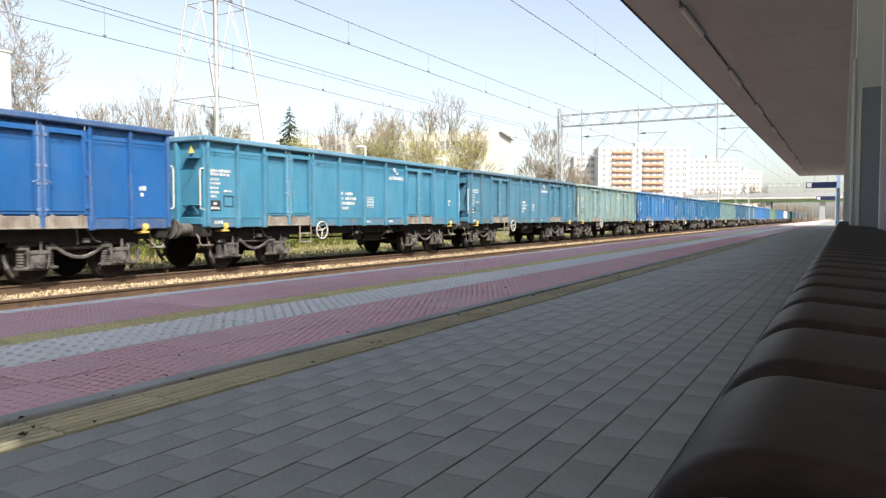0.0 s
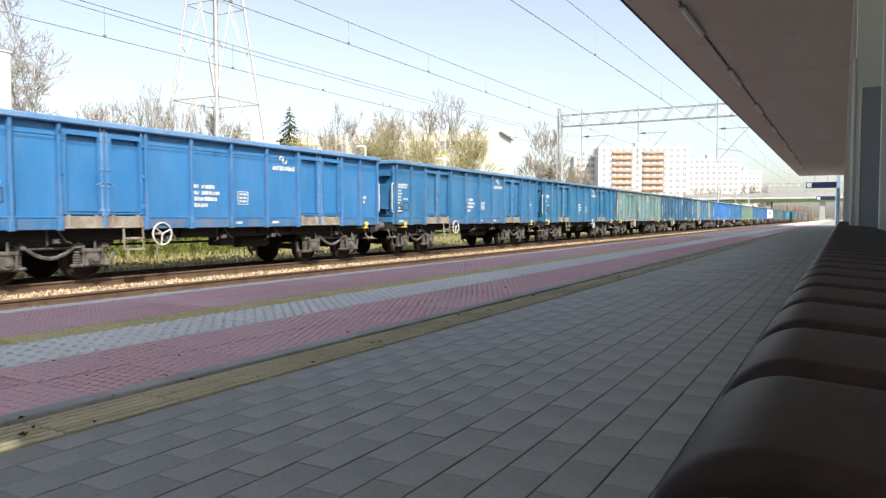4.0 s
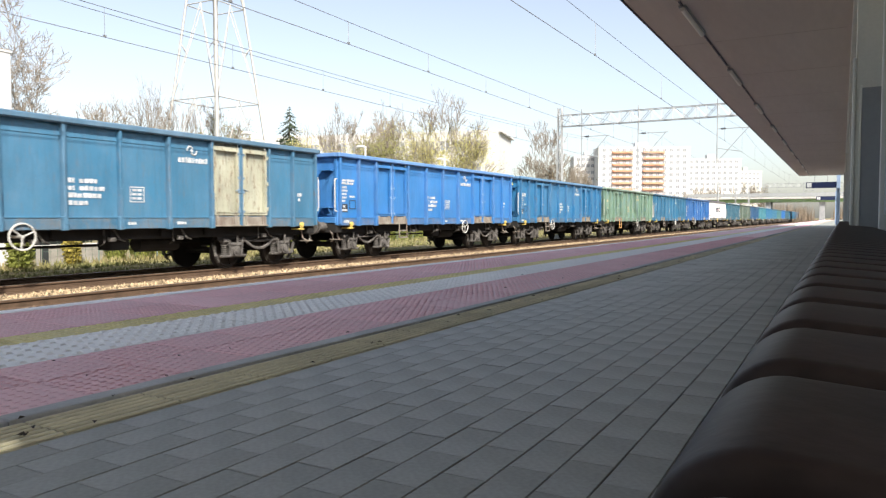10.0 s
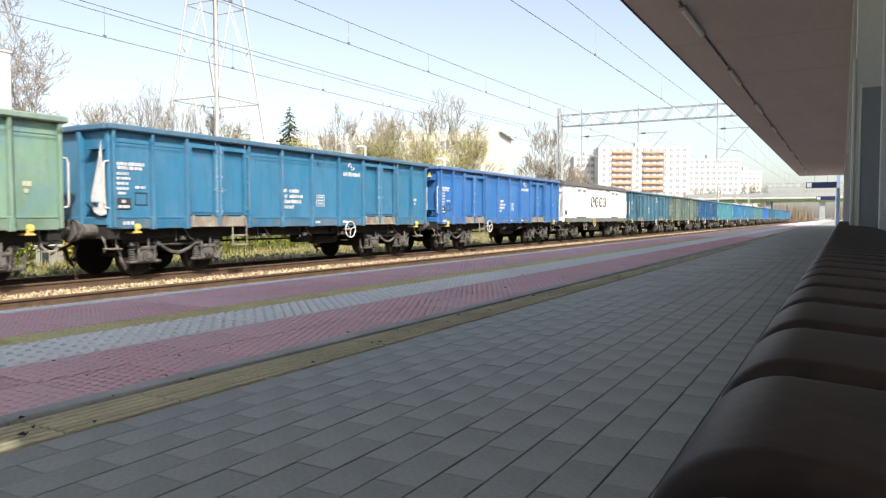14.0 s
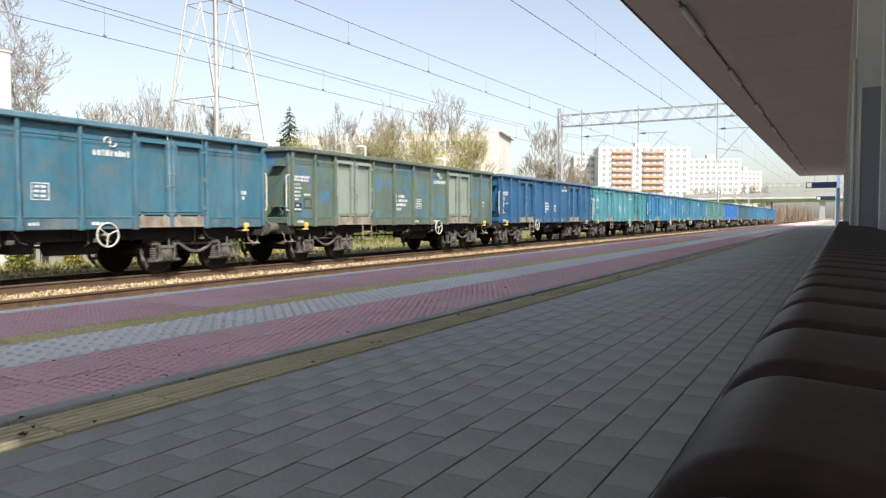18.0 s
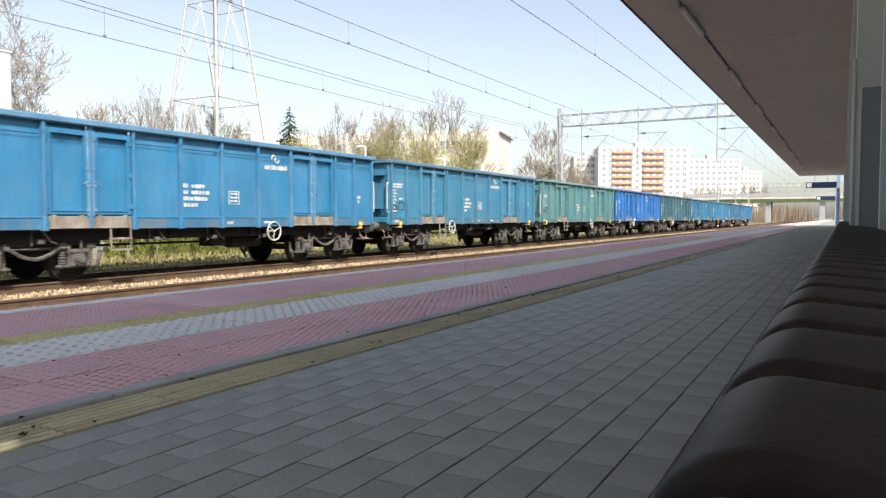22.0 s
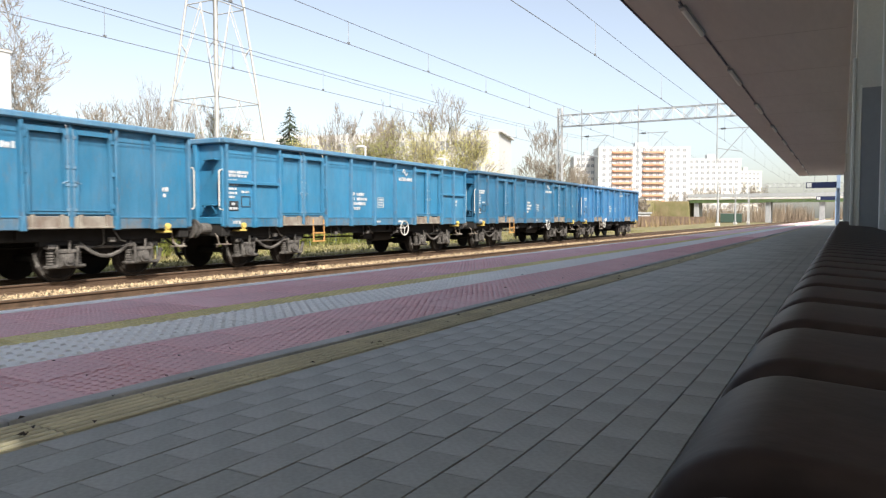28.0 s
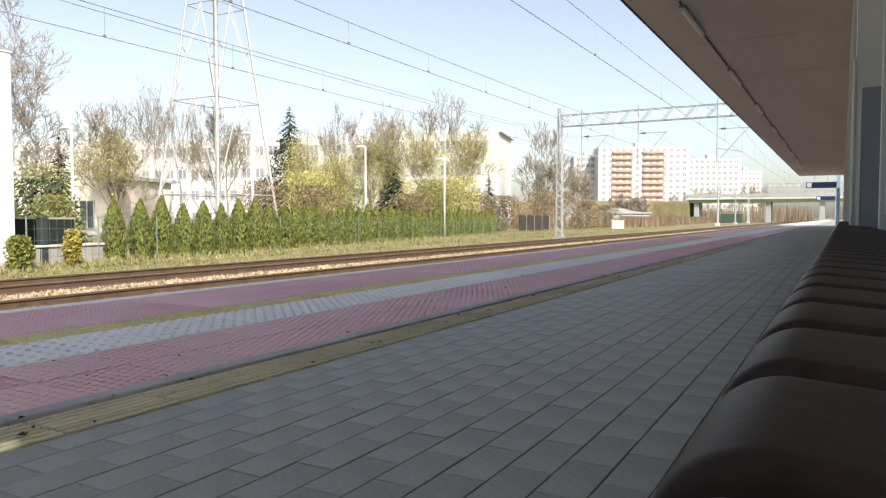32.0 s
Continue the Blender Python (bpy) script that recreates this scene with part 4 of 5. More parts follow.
for x, y, h, r, sd in ((-32.0, 19.2, 3.2, 1.6, 71), (-29.8, 18.6, 2.4, 1.2, 72), (-34.6, 21.0, 4.0, 1.8, 73)):
    shrub(x, y, h, r, sd, M_FIR if sd == 71 else M_OLIVE, "dark evergreen shrub behind the gate", n=1500)
shrub(-19.94, 11.41, 0.92, 0.36, 41, M_THUJA, "small yellow-green shrub beside the white house", n=1800, ls=0.05)
shrub(-20.45, 13.29, 1.05, 0.27, 42, mat("golden_leaves", (0.40, 0.33, 0.07), 0.8, var=0.45, per_piece=0.45), "golden-leaved shrub by the low wall", n=1800, ls=0.05)
for i, (x, y, h, r, leaf) in enumerate(((-31, 50, 3.4, 2.2, M_BRUSH), (-33, 57, 4.2, 2.4, M_OLIVE), (-32.5, 64, 4.0, 2.2, M_BRUSH), (-36, 55, 5.0, 2.6, M_SPRING),
                                        (-34, 41, 3.8, 2.2, M_BRUSH), (-39, 48, 5.0, 2.6, M_OLIVE), 
                                        (-30.5, 78, 4.5, 2.6, M_BRUSH), (-28.5, 88, 3.6, 2.2, M_BRUSH), (-33, 92, 5.0, 2.8, M_BRUSH), (-29.0, 98, 3.2, 2.4, M_BRUSH),
                                        (-38, 68, 5.5, 2.8, M_SPRING), (-43, 52, 6.0, 2.8, M_SPRING), (-40.5, 52.5, 5.0, 2.6, M_OLIVE), (-38, 57, 6.4, 2.8, M_SPRING), (-34.5, 58.5, 5.0, 2.6, M_OLIVE), (-32.2, 60.5, 5.4, 2.6, M_SPRING), (-31.4, 69, 3.8, 2.2, M_BRUSH), (-35.6, 62.2, 8.2, 2.3, M_SPRING), (-33.0, 62.4, 7.4, 2.0, M_SPRING), (-44.4, 60, 7.8, 2.3, M_SPRING), (-37.8, 45, 5.2, 2.4, M_SPRING), (-41, 43, 4.4, 2.4, M_BRUSH), (-36, 62, 4.6, 2.6, M_BRUSH), (-42, 74, 6.0, 3.0, M_OLIVE))):
    shrub(x, y, h, r, 50 + i, leaf, "tangled spring shrub behind the hedge" if y < 75 else "brown tangled brush by the track", n=3600, ls=0.085)

# far woods and brush beyond the bridge
far = bmesh.new()
rf = random.Random(3)
for i in range(13000):
    y = rf.uniform(250, 420)
    x = rf.uniform(-75, 8) - (y - 250) * 0.1
    if -12 < x < -3:
        continue
    h = rf.uniform(0.5, 8.5)
    s = rf.uniform(0.1, 0.4)
    b = Vector((x, y, -0.9))
    a = rf.uniform(0, 6.28)
    d = Vector((math.cos(a), math.sin(a), 0)) * s * 0.3
    far.faces.new([far.verts.new(b - d), far.verts.new(b + d), far.verts.new(b + Vector((rf.uniform(-1, 1), 0, h)))])
tagged(obj("far_woods", far, mat("dark_far_twigs", (0.24, 0.19, 0.14), 0.95, per_piece=0.4)), "far brown-grey bare woods beyond the bridge", "woods", kind="stuff")
fb = bmesh.new()
for i in range(16000):
    y = rf.uniform(100, 330)
    x = rf.uniform(-110, -24 - (y - 100) * 0.06)
    h = rf.uniform(0.3, 2.2) if x > -45 else rf.uniform(0.5, 6.5)
    s = rf.uniform(0.06, 0.3)
    b = Vector((x, y, -0.9))
    a = rf.uniform(0, 6.28)
    d = Vector((math.cos(a), math.sin(a), 0)) * s * 0.5
    fb.faces.new([fb.verts.new(b - d), fb.verts.new(b + d), fb.verts.new(b + Vector((rf.uniform(-0.6, 0.6), 0, h)))])
tagged(obj("far_brush", fb, M_BRUSH), "brown brush and bare trees along the railway", "brush", kind="stuff")

for i in range(16):
    y = 150 + 9 * i
    tree("bare_tree", "bare tree with fine twigs far along the railway", -0.245 * y - 2 + rf.uniform(-7, 5), y, rf.uniform(5, 8.5), 200 + i, 5, 0.55, M_BRUSH, 250, 0.1, trunk_r=0.12, stems=2, wide=rf.uniform(4, 7), up=0.15, fine=0.025)

for i, (x, y, h) in enumerate(((-47.5, 262, 11), (-44.0, 268, 13.5), (-40.5, 258, 12), (-37.5, 270, 14), (-33.0, 262, 12.5), (-30.5, 275, 14.5), (-27.0, 264, 13), (-24.5, 280, 14), (-51.0, 258, 10))):
    tree("bare_tree", "tall bare tree before the far apartment blocks", x, y, h, 300 + i, 5, 0.55, M_BRUSH, 200, 0.12, trunk_r=0.2, wide=6.0, up=0.15, fine=0.035)

# boarded fence and small sheds down the line
bf = tagged(empty("board_fence"), "long brown weathered board fence along the railway", "fence")
P0, P1 = Vector((-27.5, 100.0, -0.9)), Vector((-30.0, 190.0, -0.9))
for i in range(45):
    p = P0.lerp(P1, i / 45)
    q = P0.lerp(P1, (i + 0.96) / 45)
    part("board", mesh([p + Vector((0, 0, 0)), q, q + Vector((0, 0, 1.7)), p + Vector((0, 0, 1.7)), p + Vector((-0.06, 0, 0)), q + Vector((-0.06, 0, 0)), q + Vector((-0.06, 0, 1.7)), p + Vector((-0.06, 0, 1.7))],
                       BOXF), M_BOARD, bf)
gf = tagged(empty("panel_fence"), "dark brown board fence beyond the hedge", "fence")
for i in range(2, 6):
    p = Vector((-29.6 + i * 0.1, 64.5 + i * 2.0, -0.9))
    part("panel", box(p.x - 0.03, p.x + 0.03, p.y, p.y + 1.92, p.z, p.z + 1.7, 0.01), mat("dark_grey_board", (0.05, 0.042, 0.038), 0.9, var=0.3), gf)
    part("post", box(p.x - 0.06, p.x + 0.06, p.y + 1.92, p.y + 2.0, p.z, p.z + 1.8), M_CONCD, gf)
shed = tagged(empty("white_shed", pose(-46, 128, -0.9, rz=20)), "low white shed with a curved roof", "shed")
part("wall", box(0, 16, 0, 6, 0, 2.2), M_WHITE, shed)
arc = [(0 - 0.3, 2.2)] + [(-0.3 + 16.6 * k / 10, 4.1 - 0.16 * k + 0.25 * math.sin(math.pi * k / 2.5)) for k in range(11)] + [(16.3, 2.2)]
bm = mesh([(x, -0.3, z) for x, z in arc] + [(x, 6.3, z) for x, z in arc], [tuple(range(len(arc))), tuple(range(2 * len(arc) - 1, len(arc) - 1, -1))] + [(i, i + 1, len(arc) + i + 1, len(arc) + i) for i in range(len(arc) - 1)])
part("roof", bm, M_STEEL, shed, "pale curved roof")
for i in range(5):
    part("window", box(1.5 + i * 3, 3.2 + i * 3, -0.04, 0.01, 0.8, 1.7), M_GLASS, shed)
cab = tagged(empty("relay_cabinet", pose(-25.5, 92.0, -0.92, rz=10)), "white trackside cabinet with sloped lid", "cabinet")
part("body", box(-0.75, 0.75, -0.4, 0.4, 0, 1.05, 0.03), M_WHITE, cab)
part("lid", box(-0.8, 0.8, -0.45, 0.45, 1.05, 1.15, 0.03), M_CONC, cab)

# low wall, gate pillar and rail beside the white house
lw = tagged(empty("low_wall", pose(-20.95, 12.55, -0.93, rz=98.5)), "low grey concrete wall with pale coping", "wall")
part("wall_body", box(0, 2.3, -0.12, 0.12, 0, 0.56, 0.01), mat("pale_grey_concrete", (0.40, 0.38, 0.34), 0.9, var=0.3, scale=2, fine=25), lw)
part("coping", box(-0.05, 2.35, -0.17, 0.17, 0.56, 0.63, 0.01), M_CONC, lw)
gp = tagged(empty("gate_pillar", pose(-20.95, 12.68, -0.93)), "dark grey gate pillar", "pillar")
part("shaft", box(-0.12, 0.12, -0.12, 0.12, 0, 1.45, 0.02), mat("dark_pillar_paint", (0.045, 0.052, 0.055), 0.8, spec=0.15), gp)
part("cap", box(-0.15, 0.15, -0.15, 0.15, 1.45, 1.50, 0.02), M_PLATE, gp)
dg = tagged(empty("dark_gate", pose(-25.5, 15.5, -0.93, rz=60)), "dark closed sheet-metal gate by the house", "gate")
part("leaf", box(-1.0, 1.0, -0.03, 0.03, 0.1, 1.4, 0.01), mat("dark_gate_paint", (0.022, 0.027, 0.025), 0.9, spec=0.1), dg)
part("bar", box(-1.05, 1.05, -0.05, 0.05, 1.4, 1.46), M_CONCD, dg)


# ---- the goods train ----
HALF, PITCH = 6.48, 14.04
P_BASE = paint("wagon_paint", (0.05, 0.19, 0.38), (0.12, 0.30, 0.42), 0.5, 0.3, 0.0)
BAYS = (0.0, 1.02, 1.97, 2.97, 3.96, 5.22, 6.48, 7.74, 9.0, 9.99, 10.99, 11.94, 12.96)
DOORS = (2, 3, 8, 9)
SILL0, SILL1, RIM0, RIM1 = 1.08, 1.32, 3.18, 3.31


def bogie(parent, cy):
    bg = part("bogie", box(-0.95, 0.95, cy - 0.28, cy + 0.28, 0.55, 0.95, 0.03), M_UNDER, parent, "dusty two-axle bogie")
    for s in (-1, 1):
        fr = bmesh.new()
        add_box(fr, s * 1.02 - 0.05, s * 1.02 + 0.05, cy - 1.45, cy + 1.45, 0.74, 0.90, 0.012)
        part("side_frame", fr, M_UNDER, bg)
        bow = bmesh.new()
        add_tube(bow, [(s * 1.10, cy - 0.62 + 1.24 * k / 8, 0.80 - 0.30 * math.sin(math.pi * k / 8)) for k in range(9)], 0.04, 5)
        add_tube(bow, [(s * 1.07, cy - 0.55, 0.70), (s * 1.07, cy + 0.55, 0.70)], 0.03, 4)
        part("spring_bow", bow, M_BOGIE, bg, "curved leaf spring between the axle boxes")
        for a in (-0.9, 0.9):
            y = cy + a
            ab = bmesh.new()
            add_box(ab, s * 1.0 - 0.10, s * 1.0 + 0.16 * (s > 0) + 0.10 * (s < 0), y - 0.17, y + 0.17, 0.30, 0.64, 0.04)
            add_disc(ab, (s * 1.17, y, 0.46), (1, 0, 0), 0.13, 0.06, 12)
            add_disc(ab, (s * 1.21, y, 0.46), (1, 0, 0), 0.07, 0.04, 10)
            add_box(ab, *sorted((s * 1.06, s * 1.18)), y - 0.24, y + 0.24, 0.58, 0.68, 0.03)
            for dy in (-0.2, 0.2):
                add_tube(ab, [(s * 1.14, y + dy, 0.34), (s * 1.16, y + dy * 1.1, 0.74)], 0.03, 5)
            add_tube(ab, [(s * 1.19, y + 0.02, 0.60), (s * 1.19, y + 0.02, 0.86)], 0.028, 5)
            add_box(ab, s * 1.05 - 0.08, s * 1.05 + 0.08, y - 0.42, y + 0.42, 0.29, 0.36, 0.02)
            part("axle_box", ab, M_BOGIE, bg, "grey dusty axle box")
            sp = bmesh.new()
            for dy in (-0.29, 0.29):
                for k in range(6):
                    add_disc(sp, (s * 1.02, y + dy, 0.39 + k * 0.055), (0, 0, 1), 0.075, 0.034, 10)
                add_box(sp, s * 1.05 - 0.09, s * 1.05 + 0.09, y + dy - 0.11, y + dy + 0.11, 0.68, 0.78, 0.02)
            tagged(part("coil_spring", sp, M_BOGIE, bg, "stacked coil springs"), kind="stuff")
        for a in (-1, 1):
            hg = tube([(s * 0.98, cy + a * 1.5, 0.62), (s * 0.98, cy + a * 1.42, 0.35), (s * 0.94, cy + a * 1.30, 0.18)], [0.05, 0.05, 0.035], 5)
            part("brake_hanger", hg, M_BOGIE, bg)
    for a in (-0.9, 0.9):
        ws = bmesh.new()
        add_disc(ws, (0, 0, 0), (1, 0, 0), 0.085, 2.1, 8)
        for s in (-1, 1):
            add_disc(ws, (s * 0.755, 0, 0), (1, 0, 0), 0.46, 0.11, 28)
            add_disc(ws, (s * 0.695, 0, 0), (1, 0, 0), 0.488, 0.03, 28)
            add_disc(ws, (s * 0.83, 0, 0), (1, 0, 0), 0.16, 0.06, 12)
            add_ring(ws, (s * 0.81, 0, 0), (1, 0, 0), 0.40, 0.03, 24, 4)
            for k in range(3):
                q = k * math.tau / 3
                add_box(ws, s * 0.815 - 0.012, s * 0.815 + 0.012, -0.025, 0.025, 0.17, 0.37, turn=Matrix.Rotation(q, 4, "X"))
        w = part("wheelset", ws, M_WHEEL, bg, "dark steel wheels on an axle")
        w.location = (0, cy + a, 0.46)
    return bg


def bars(parent, y0, z, rows, m=M_MARK, name="stencil_marking", x=1.412, h=0.05):
    """Illegible lettering as plain bars: rows of (offset, dz, width)."""
    bm = bmesh.new()
    rb = random.Random(int(y0 * 100 + z * 10))
    for dy, dz, w in rows:
        at = 0.0
        while at < w - 0.02:
            step = min(rb.uniform(0.05, 0.11), w - at)
            add_box(bm, x - 0.004, x + 0.001, y0 + dy + at, y0 + dy + at + step, z + dz, z + dz + h * rb.uniform(0.8, 1.0))
            at += step + rb.uniform(0.012, 0.03)
    return tagged(part(name, bm, m, parent, "white stencilled lettering"), kind="stuff")


def build_wagon():
    W = empty("open_wagon")
    for s in (-1, 1):
        X = 1.40
        for i in range(12):
            y0, y1 = BAYS[i] - HALF, BAYS[i + 1] - HALF
            if i in DOORS:
                d = bmesh.new()
                xa, xb = sorted((s * (X - 0.07), s * (X - 0.035)))
                add_box(d, xa, xb, y0 + 0.03, y1 - 0.03, 1.36, 3.19)
                xa, xb = sorted((s * (X - 0.015), s * (X + 0.055)))
                for (a, b, c, e) in ((y0 + 0.05, y0 + 0.15, 1.38, 3.10), (y1 - 0.15, y1 - 0.05, 1.38, 3.10), (y0 + 0.15, y1 - 0.15, 1.38, 1.47), (y0 + 0.15, y1 - 0.15, 2.99, 3.10)):
                    add_box(d, xa, xb, a, b, c, e, 0.012)
                xa, xb = sorted((s * (X + 0.05), s * (X + 0.075)))
                for (a, b, c, e) in ((y0 + 0.135, y0 + 0.155, 1.45, 3.0), (y1 - 0.155, y1 - 0.135, 1.45, 3.0), (y0 + 0.15, y1 - 0.15, 1.45, 1.475), (y0 + 0.15, y1 - 0.15, 2.985, 3.01)):
                    add_box(d, xa, xb, a, b, c, e)
                ye = y0 + 0.04 if i in (2, 8) else y1 - 0.04
                for z in (1.55, 2.22, 2.9):
                    add_box(d, *sorted((s * X, s * (X + 0.08))), ye - 0.06, ye + 0.06, z - 0.05, z + 0.05, 0.01)
                door = part("door_leaf", d, P_BASE, W, "pressed steel side door leaf")
                lk = bmesh.new()
                yy = y1 - 0.06 if i in (2, 8) else y0 + 0.06
                add_tube(lk, [(s * (X + 0.05), yy, 1.36), (s * (X + 0.05), yy, 3.1)], 0.016, 5)
                for z in (1.45, 1.95, 2.3, 2.9):
                    add_box(lk, *sorted((s * (X + 0.02), s * (X + 0.075))), yy - 0.05, yy + 0.05, z, z + 0.06)
                add_tube(lk, [(s * (X + 0.07), yy, 2.05), (s * (X + 0.08), yy + (0.14 if i in (3, 9) else -0.14), 2.0)], 0.014, 4)
                part("lock_bar", lk, P_BASE, door, "worn locking bar")
                flap = box(*sorted((s * (X - 0.02), s * (X + 0.03))), y0 + 0.01, y1 - 0.01, SILL0 + 0.02, 1.35, 0.012)
                add_box(flap, *sorted((s * (X + 0.02), s * (X + 0.085))), y0 + 0.02, y1 - 0.02, SILL0 + 0.02, SILL0 + 0.06, 0.008)
                for yy2 in (y0 + 0.2, y1 - 0.2):
                    add_box(flap, *sorted((s * (X + 0.02), s * (X + 0.075))), yy2 - 0.04, yy2 + 0.04, SILL0 + 0.05, 1.38, 0.01)
                part("door_sill", flap, M_SILL, W, "bare scuffed sill under the door")
            else:
                p = bmesh.new()
                add_box(p, *sorted((s * (X - 0.03), s * X)), y0, y1, SILL1, RIM0)
                add_box(p, *sorted((s * (X - 0.005), s * (X + 0.014))), y0 + 0.03, y1 - 0.03, 2.94, 2.965)
                add_box(p, *sorted((s * (X - 0.005), s * (X + 0.05))), y0 + 0.03, y1 - 0.03, SILL1 - 0.004, SILL1 + 0.022, 0.006)
                part("side_panel", p, P_BASE, W)
                lo = box(*sorted((s * (X - 0.02), s * (X + 0.035))), y0 + 0.02, y1 - 0.02, SILL0, SILL1, 0.012)
                part("lower_panel", lo, P_BASE, W)
        for i, b in enumerate(BAYS):
            y = b - HALF
            wd = 0.04 if i in (3, 9) else 0.036
            ps = bmesh.new()
            out = 0.12 if i not in (3, 9) else 0.08
            y = min(max(y, -HALF + 0.05), HALF - 0.05)
            add_box(ps, *sorted((s * (X - 0.01), s * (X + out))), y - wd, y + wd, SILL0 + 0.03, RIM0 + 0.01, 0.012)
            if i not in (0, 3, 9, 12):
                add_box(ps, *sorted((s * (X + 0.0), s * (X + out + 0.015))), y - 0.06, y + 0.06, SILL0 - 0.02, SILL1 + 0.03, 0.015)
                add_box(ps, *sorted((s * (X + 0.0), s * (X + out + 0.025))), y - 0.03, y + 0.03, SILL0 + 0.1, 1.95, 0.012)
            part("side_post", ps, P_BASE, W)
        rim = box(*sorted((s * (X - 0.06), s * (X + 0.165))), -HALF - 0.10, HALF + 0.10, RIM0, RIM1, 0.025)
        part("top_rim", rim, P_BASE, W, "thick top rail")
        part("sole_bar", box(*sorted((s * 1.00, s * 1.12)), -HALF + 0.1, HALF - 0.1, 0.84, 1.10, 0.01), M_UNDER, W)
        ang = bmesh.new()
        for y in (-4.6, -1.9, -0.2, 1.6, 4.4):
            add_tube(ang, [(s * 1.16, y, 1.09), (s * 1.18, y, 0.78), (s * 1.05, y, 0.72)], 0.022, 4)
            add_box(ang, s * 1.2 - 0.05, s * 1.2 + 0.05, y + 0.1, y + 0.24, 0.80, 0.90, 0.01)
            add_tube(ang, [(s * 1.22, y + 0.2, 1.06), (s * 1.26, y + 0.34, 0.84), (s * 1.2, y + 0.5, 0.80)], 0.02, 4)
        tagged(part("bracket", ang, M_BOGIE, W, "small rusty brackets"), kind="stuff")
    for e in (-1, 1):
        y = e * HALF
        part("end_wall", box(-1.38, 1.38, *sorted((y - e * 0.05, y - e * 0.02)), 1.10, RIM0), P_BASE, W)
        rb = bmesh.new()
        for x in (-0.5, 0.5):
            add_box(rb, x - 0.055, x + 0.055, *sorted((y - e * 0.02, y + e * 0.10)), 1.1, RIM0, 0.012)
        for x in (-1.36, 1.36):
            add_box(rb, x - 0.05, x + 0.05, *sorted((y - e * 0.03, y + e * 0.03)), 1.1, RIM0, 0.012)
        add_box(rb, -1.36, 1.36, *sorted((y - e * 0.02, y + e * 0.05)), 1.16, 1.34, 0.015)
        for s in (-1, 1):
            add_box(rb, *sorted((s * 0.80, s * 1.26)), *sorted((y - e * 0.02, y + e * 0.16)), 2.77, 2.80)
            add_box(rb, *sorted((s * 0.82, s * 1.22)), *sorted((y - e * 0.02, y + e * 0.20)), 1.63, 1.66)
            for x in (0.86, 1.18):
                add_tube(rb, [(s * x, y, 1.42), (s * x, y + e * 0.18, 1.63)], 0.02, 4)
        part("end_rib", rb, P_BASE, W)
        part("end_rim", box(-1.42, 1.42, *sorted((y - e * 0.08, y + e * 0.12)), RIM0, RIM1 + 0.004, 0.025), P_BASE, W)
        part("headstock", box(-1.36, 1.36, *sorted((y - e * 0.25, y + e * 0.02)), 0.86, 1.16, 0.015), M_UNDER, W, "grimy buffer beam")
        for s in (-1, 1):
            bf = bmesh.new()
            add_disc(bf, (s * 0.875, y + e * 0.17, 1.05), (0, 1, 0), 0.14, 0.30, 14)
            add_disc(bf, (s * 0.875, y + e * 0.36, 1.05), (0, 1, 0), 0.10, 0.2, 12)
            add_disc(bf, (s * 0.875, y + e * 0.475, 1.05), (0, 1, 0), 0.235, 0.05, 20)
            part("buffer", bf, M_BOGIE, W, "round steel buffer")
            rl = tube([(s * 1.40, y + e * 0.02, 1.52), (s * 1.41, y + e * 0.13, 1.54), (s * 1.42, y + e * 0.15, 1.62), (s * 1.42, y + e * 0.15, 2.42), (s * 1.41, y + e * 0.13, 2.50), (s * 1.40, y + e * 0.02, 2.52)], 0.020, 6)
            part("handrail", rl, M_GRIP, W, "pale corner handrail")
            st = bmesh.new()
            add_tube(st, [(s * 1.12, y - e * 0.30, 1.06), (s * 1.18, y - e * 0.28, 0.74), (s * 1.30, y - e * 0.24, 0.66), (s * 1.36, y - e * 0.10, 0.66)], 0.024, 5)
            add_tube(st, [(s * 1.05, y - e * 0.02, 1.0), (s * 1.20, y + e * 0.02, 0.84), (s * 1.22, y - e * 0.02, 0.66), (s * 1.10, y - e * 0.05, 0.58)], 0.026, 5)
            add_box(st, *sorted((s * 1.05, s * 1.36)), *sorted((y - e * 0.30, y - e * 0.05)), 0.64, 0.665)
            part("corner_step", st, M_SILL, W, "bent corner step and hose")
        cp = bmesh.new()
        add_tube(cp, [(0, y, 1.02), (0, y + e * 0.25, 1.0), (0, y + e * 0.5, 0.95)], [0.06, 0.05, 0.05], 6)
        add_tube(cp, [(0.35, y, 0.95), (0.37, y + e * 0.28, 0.72), (0.35, y + e * 0.50, 0.62)], 0.03, 5)
        part("coupler", cp, M_UNDER, W, "screw coupling and brake hose")
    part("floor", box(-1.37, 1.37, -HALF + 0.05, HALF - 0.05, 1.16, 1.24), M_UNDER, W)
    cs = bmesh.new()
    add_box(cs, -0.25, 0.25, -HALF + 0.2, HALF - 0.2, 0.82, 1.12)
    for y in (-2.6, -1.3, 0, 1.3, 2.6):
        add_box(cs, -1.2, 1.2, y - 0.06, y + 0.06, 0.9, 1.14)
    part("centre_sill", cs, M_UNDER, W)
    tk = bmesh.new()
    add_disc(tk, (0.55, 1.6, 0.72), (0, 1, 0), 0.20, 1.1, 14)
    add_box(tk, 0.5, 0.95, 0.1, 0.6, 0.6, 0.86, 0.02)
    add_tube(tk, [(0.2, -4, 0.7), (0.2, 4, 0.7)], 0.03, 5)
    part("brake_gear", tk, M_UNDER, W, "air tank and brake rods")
    hw = add_ring(bmesh.new(), (1.47, -2.1, 0.96), (1, 0, 0), 0.25, 0.019, 24, 6)
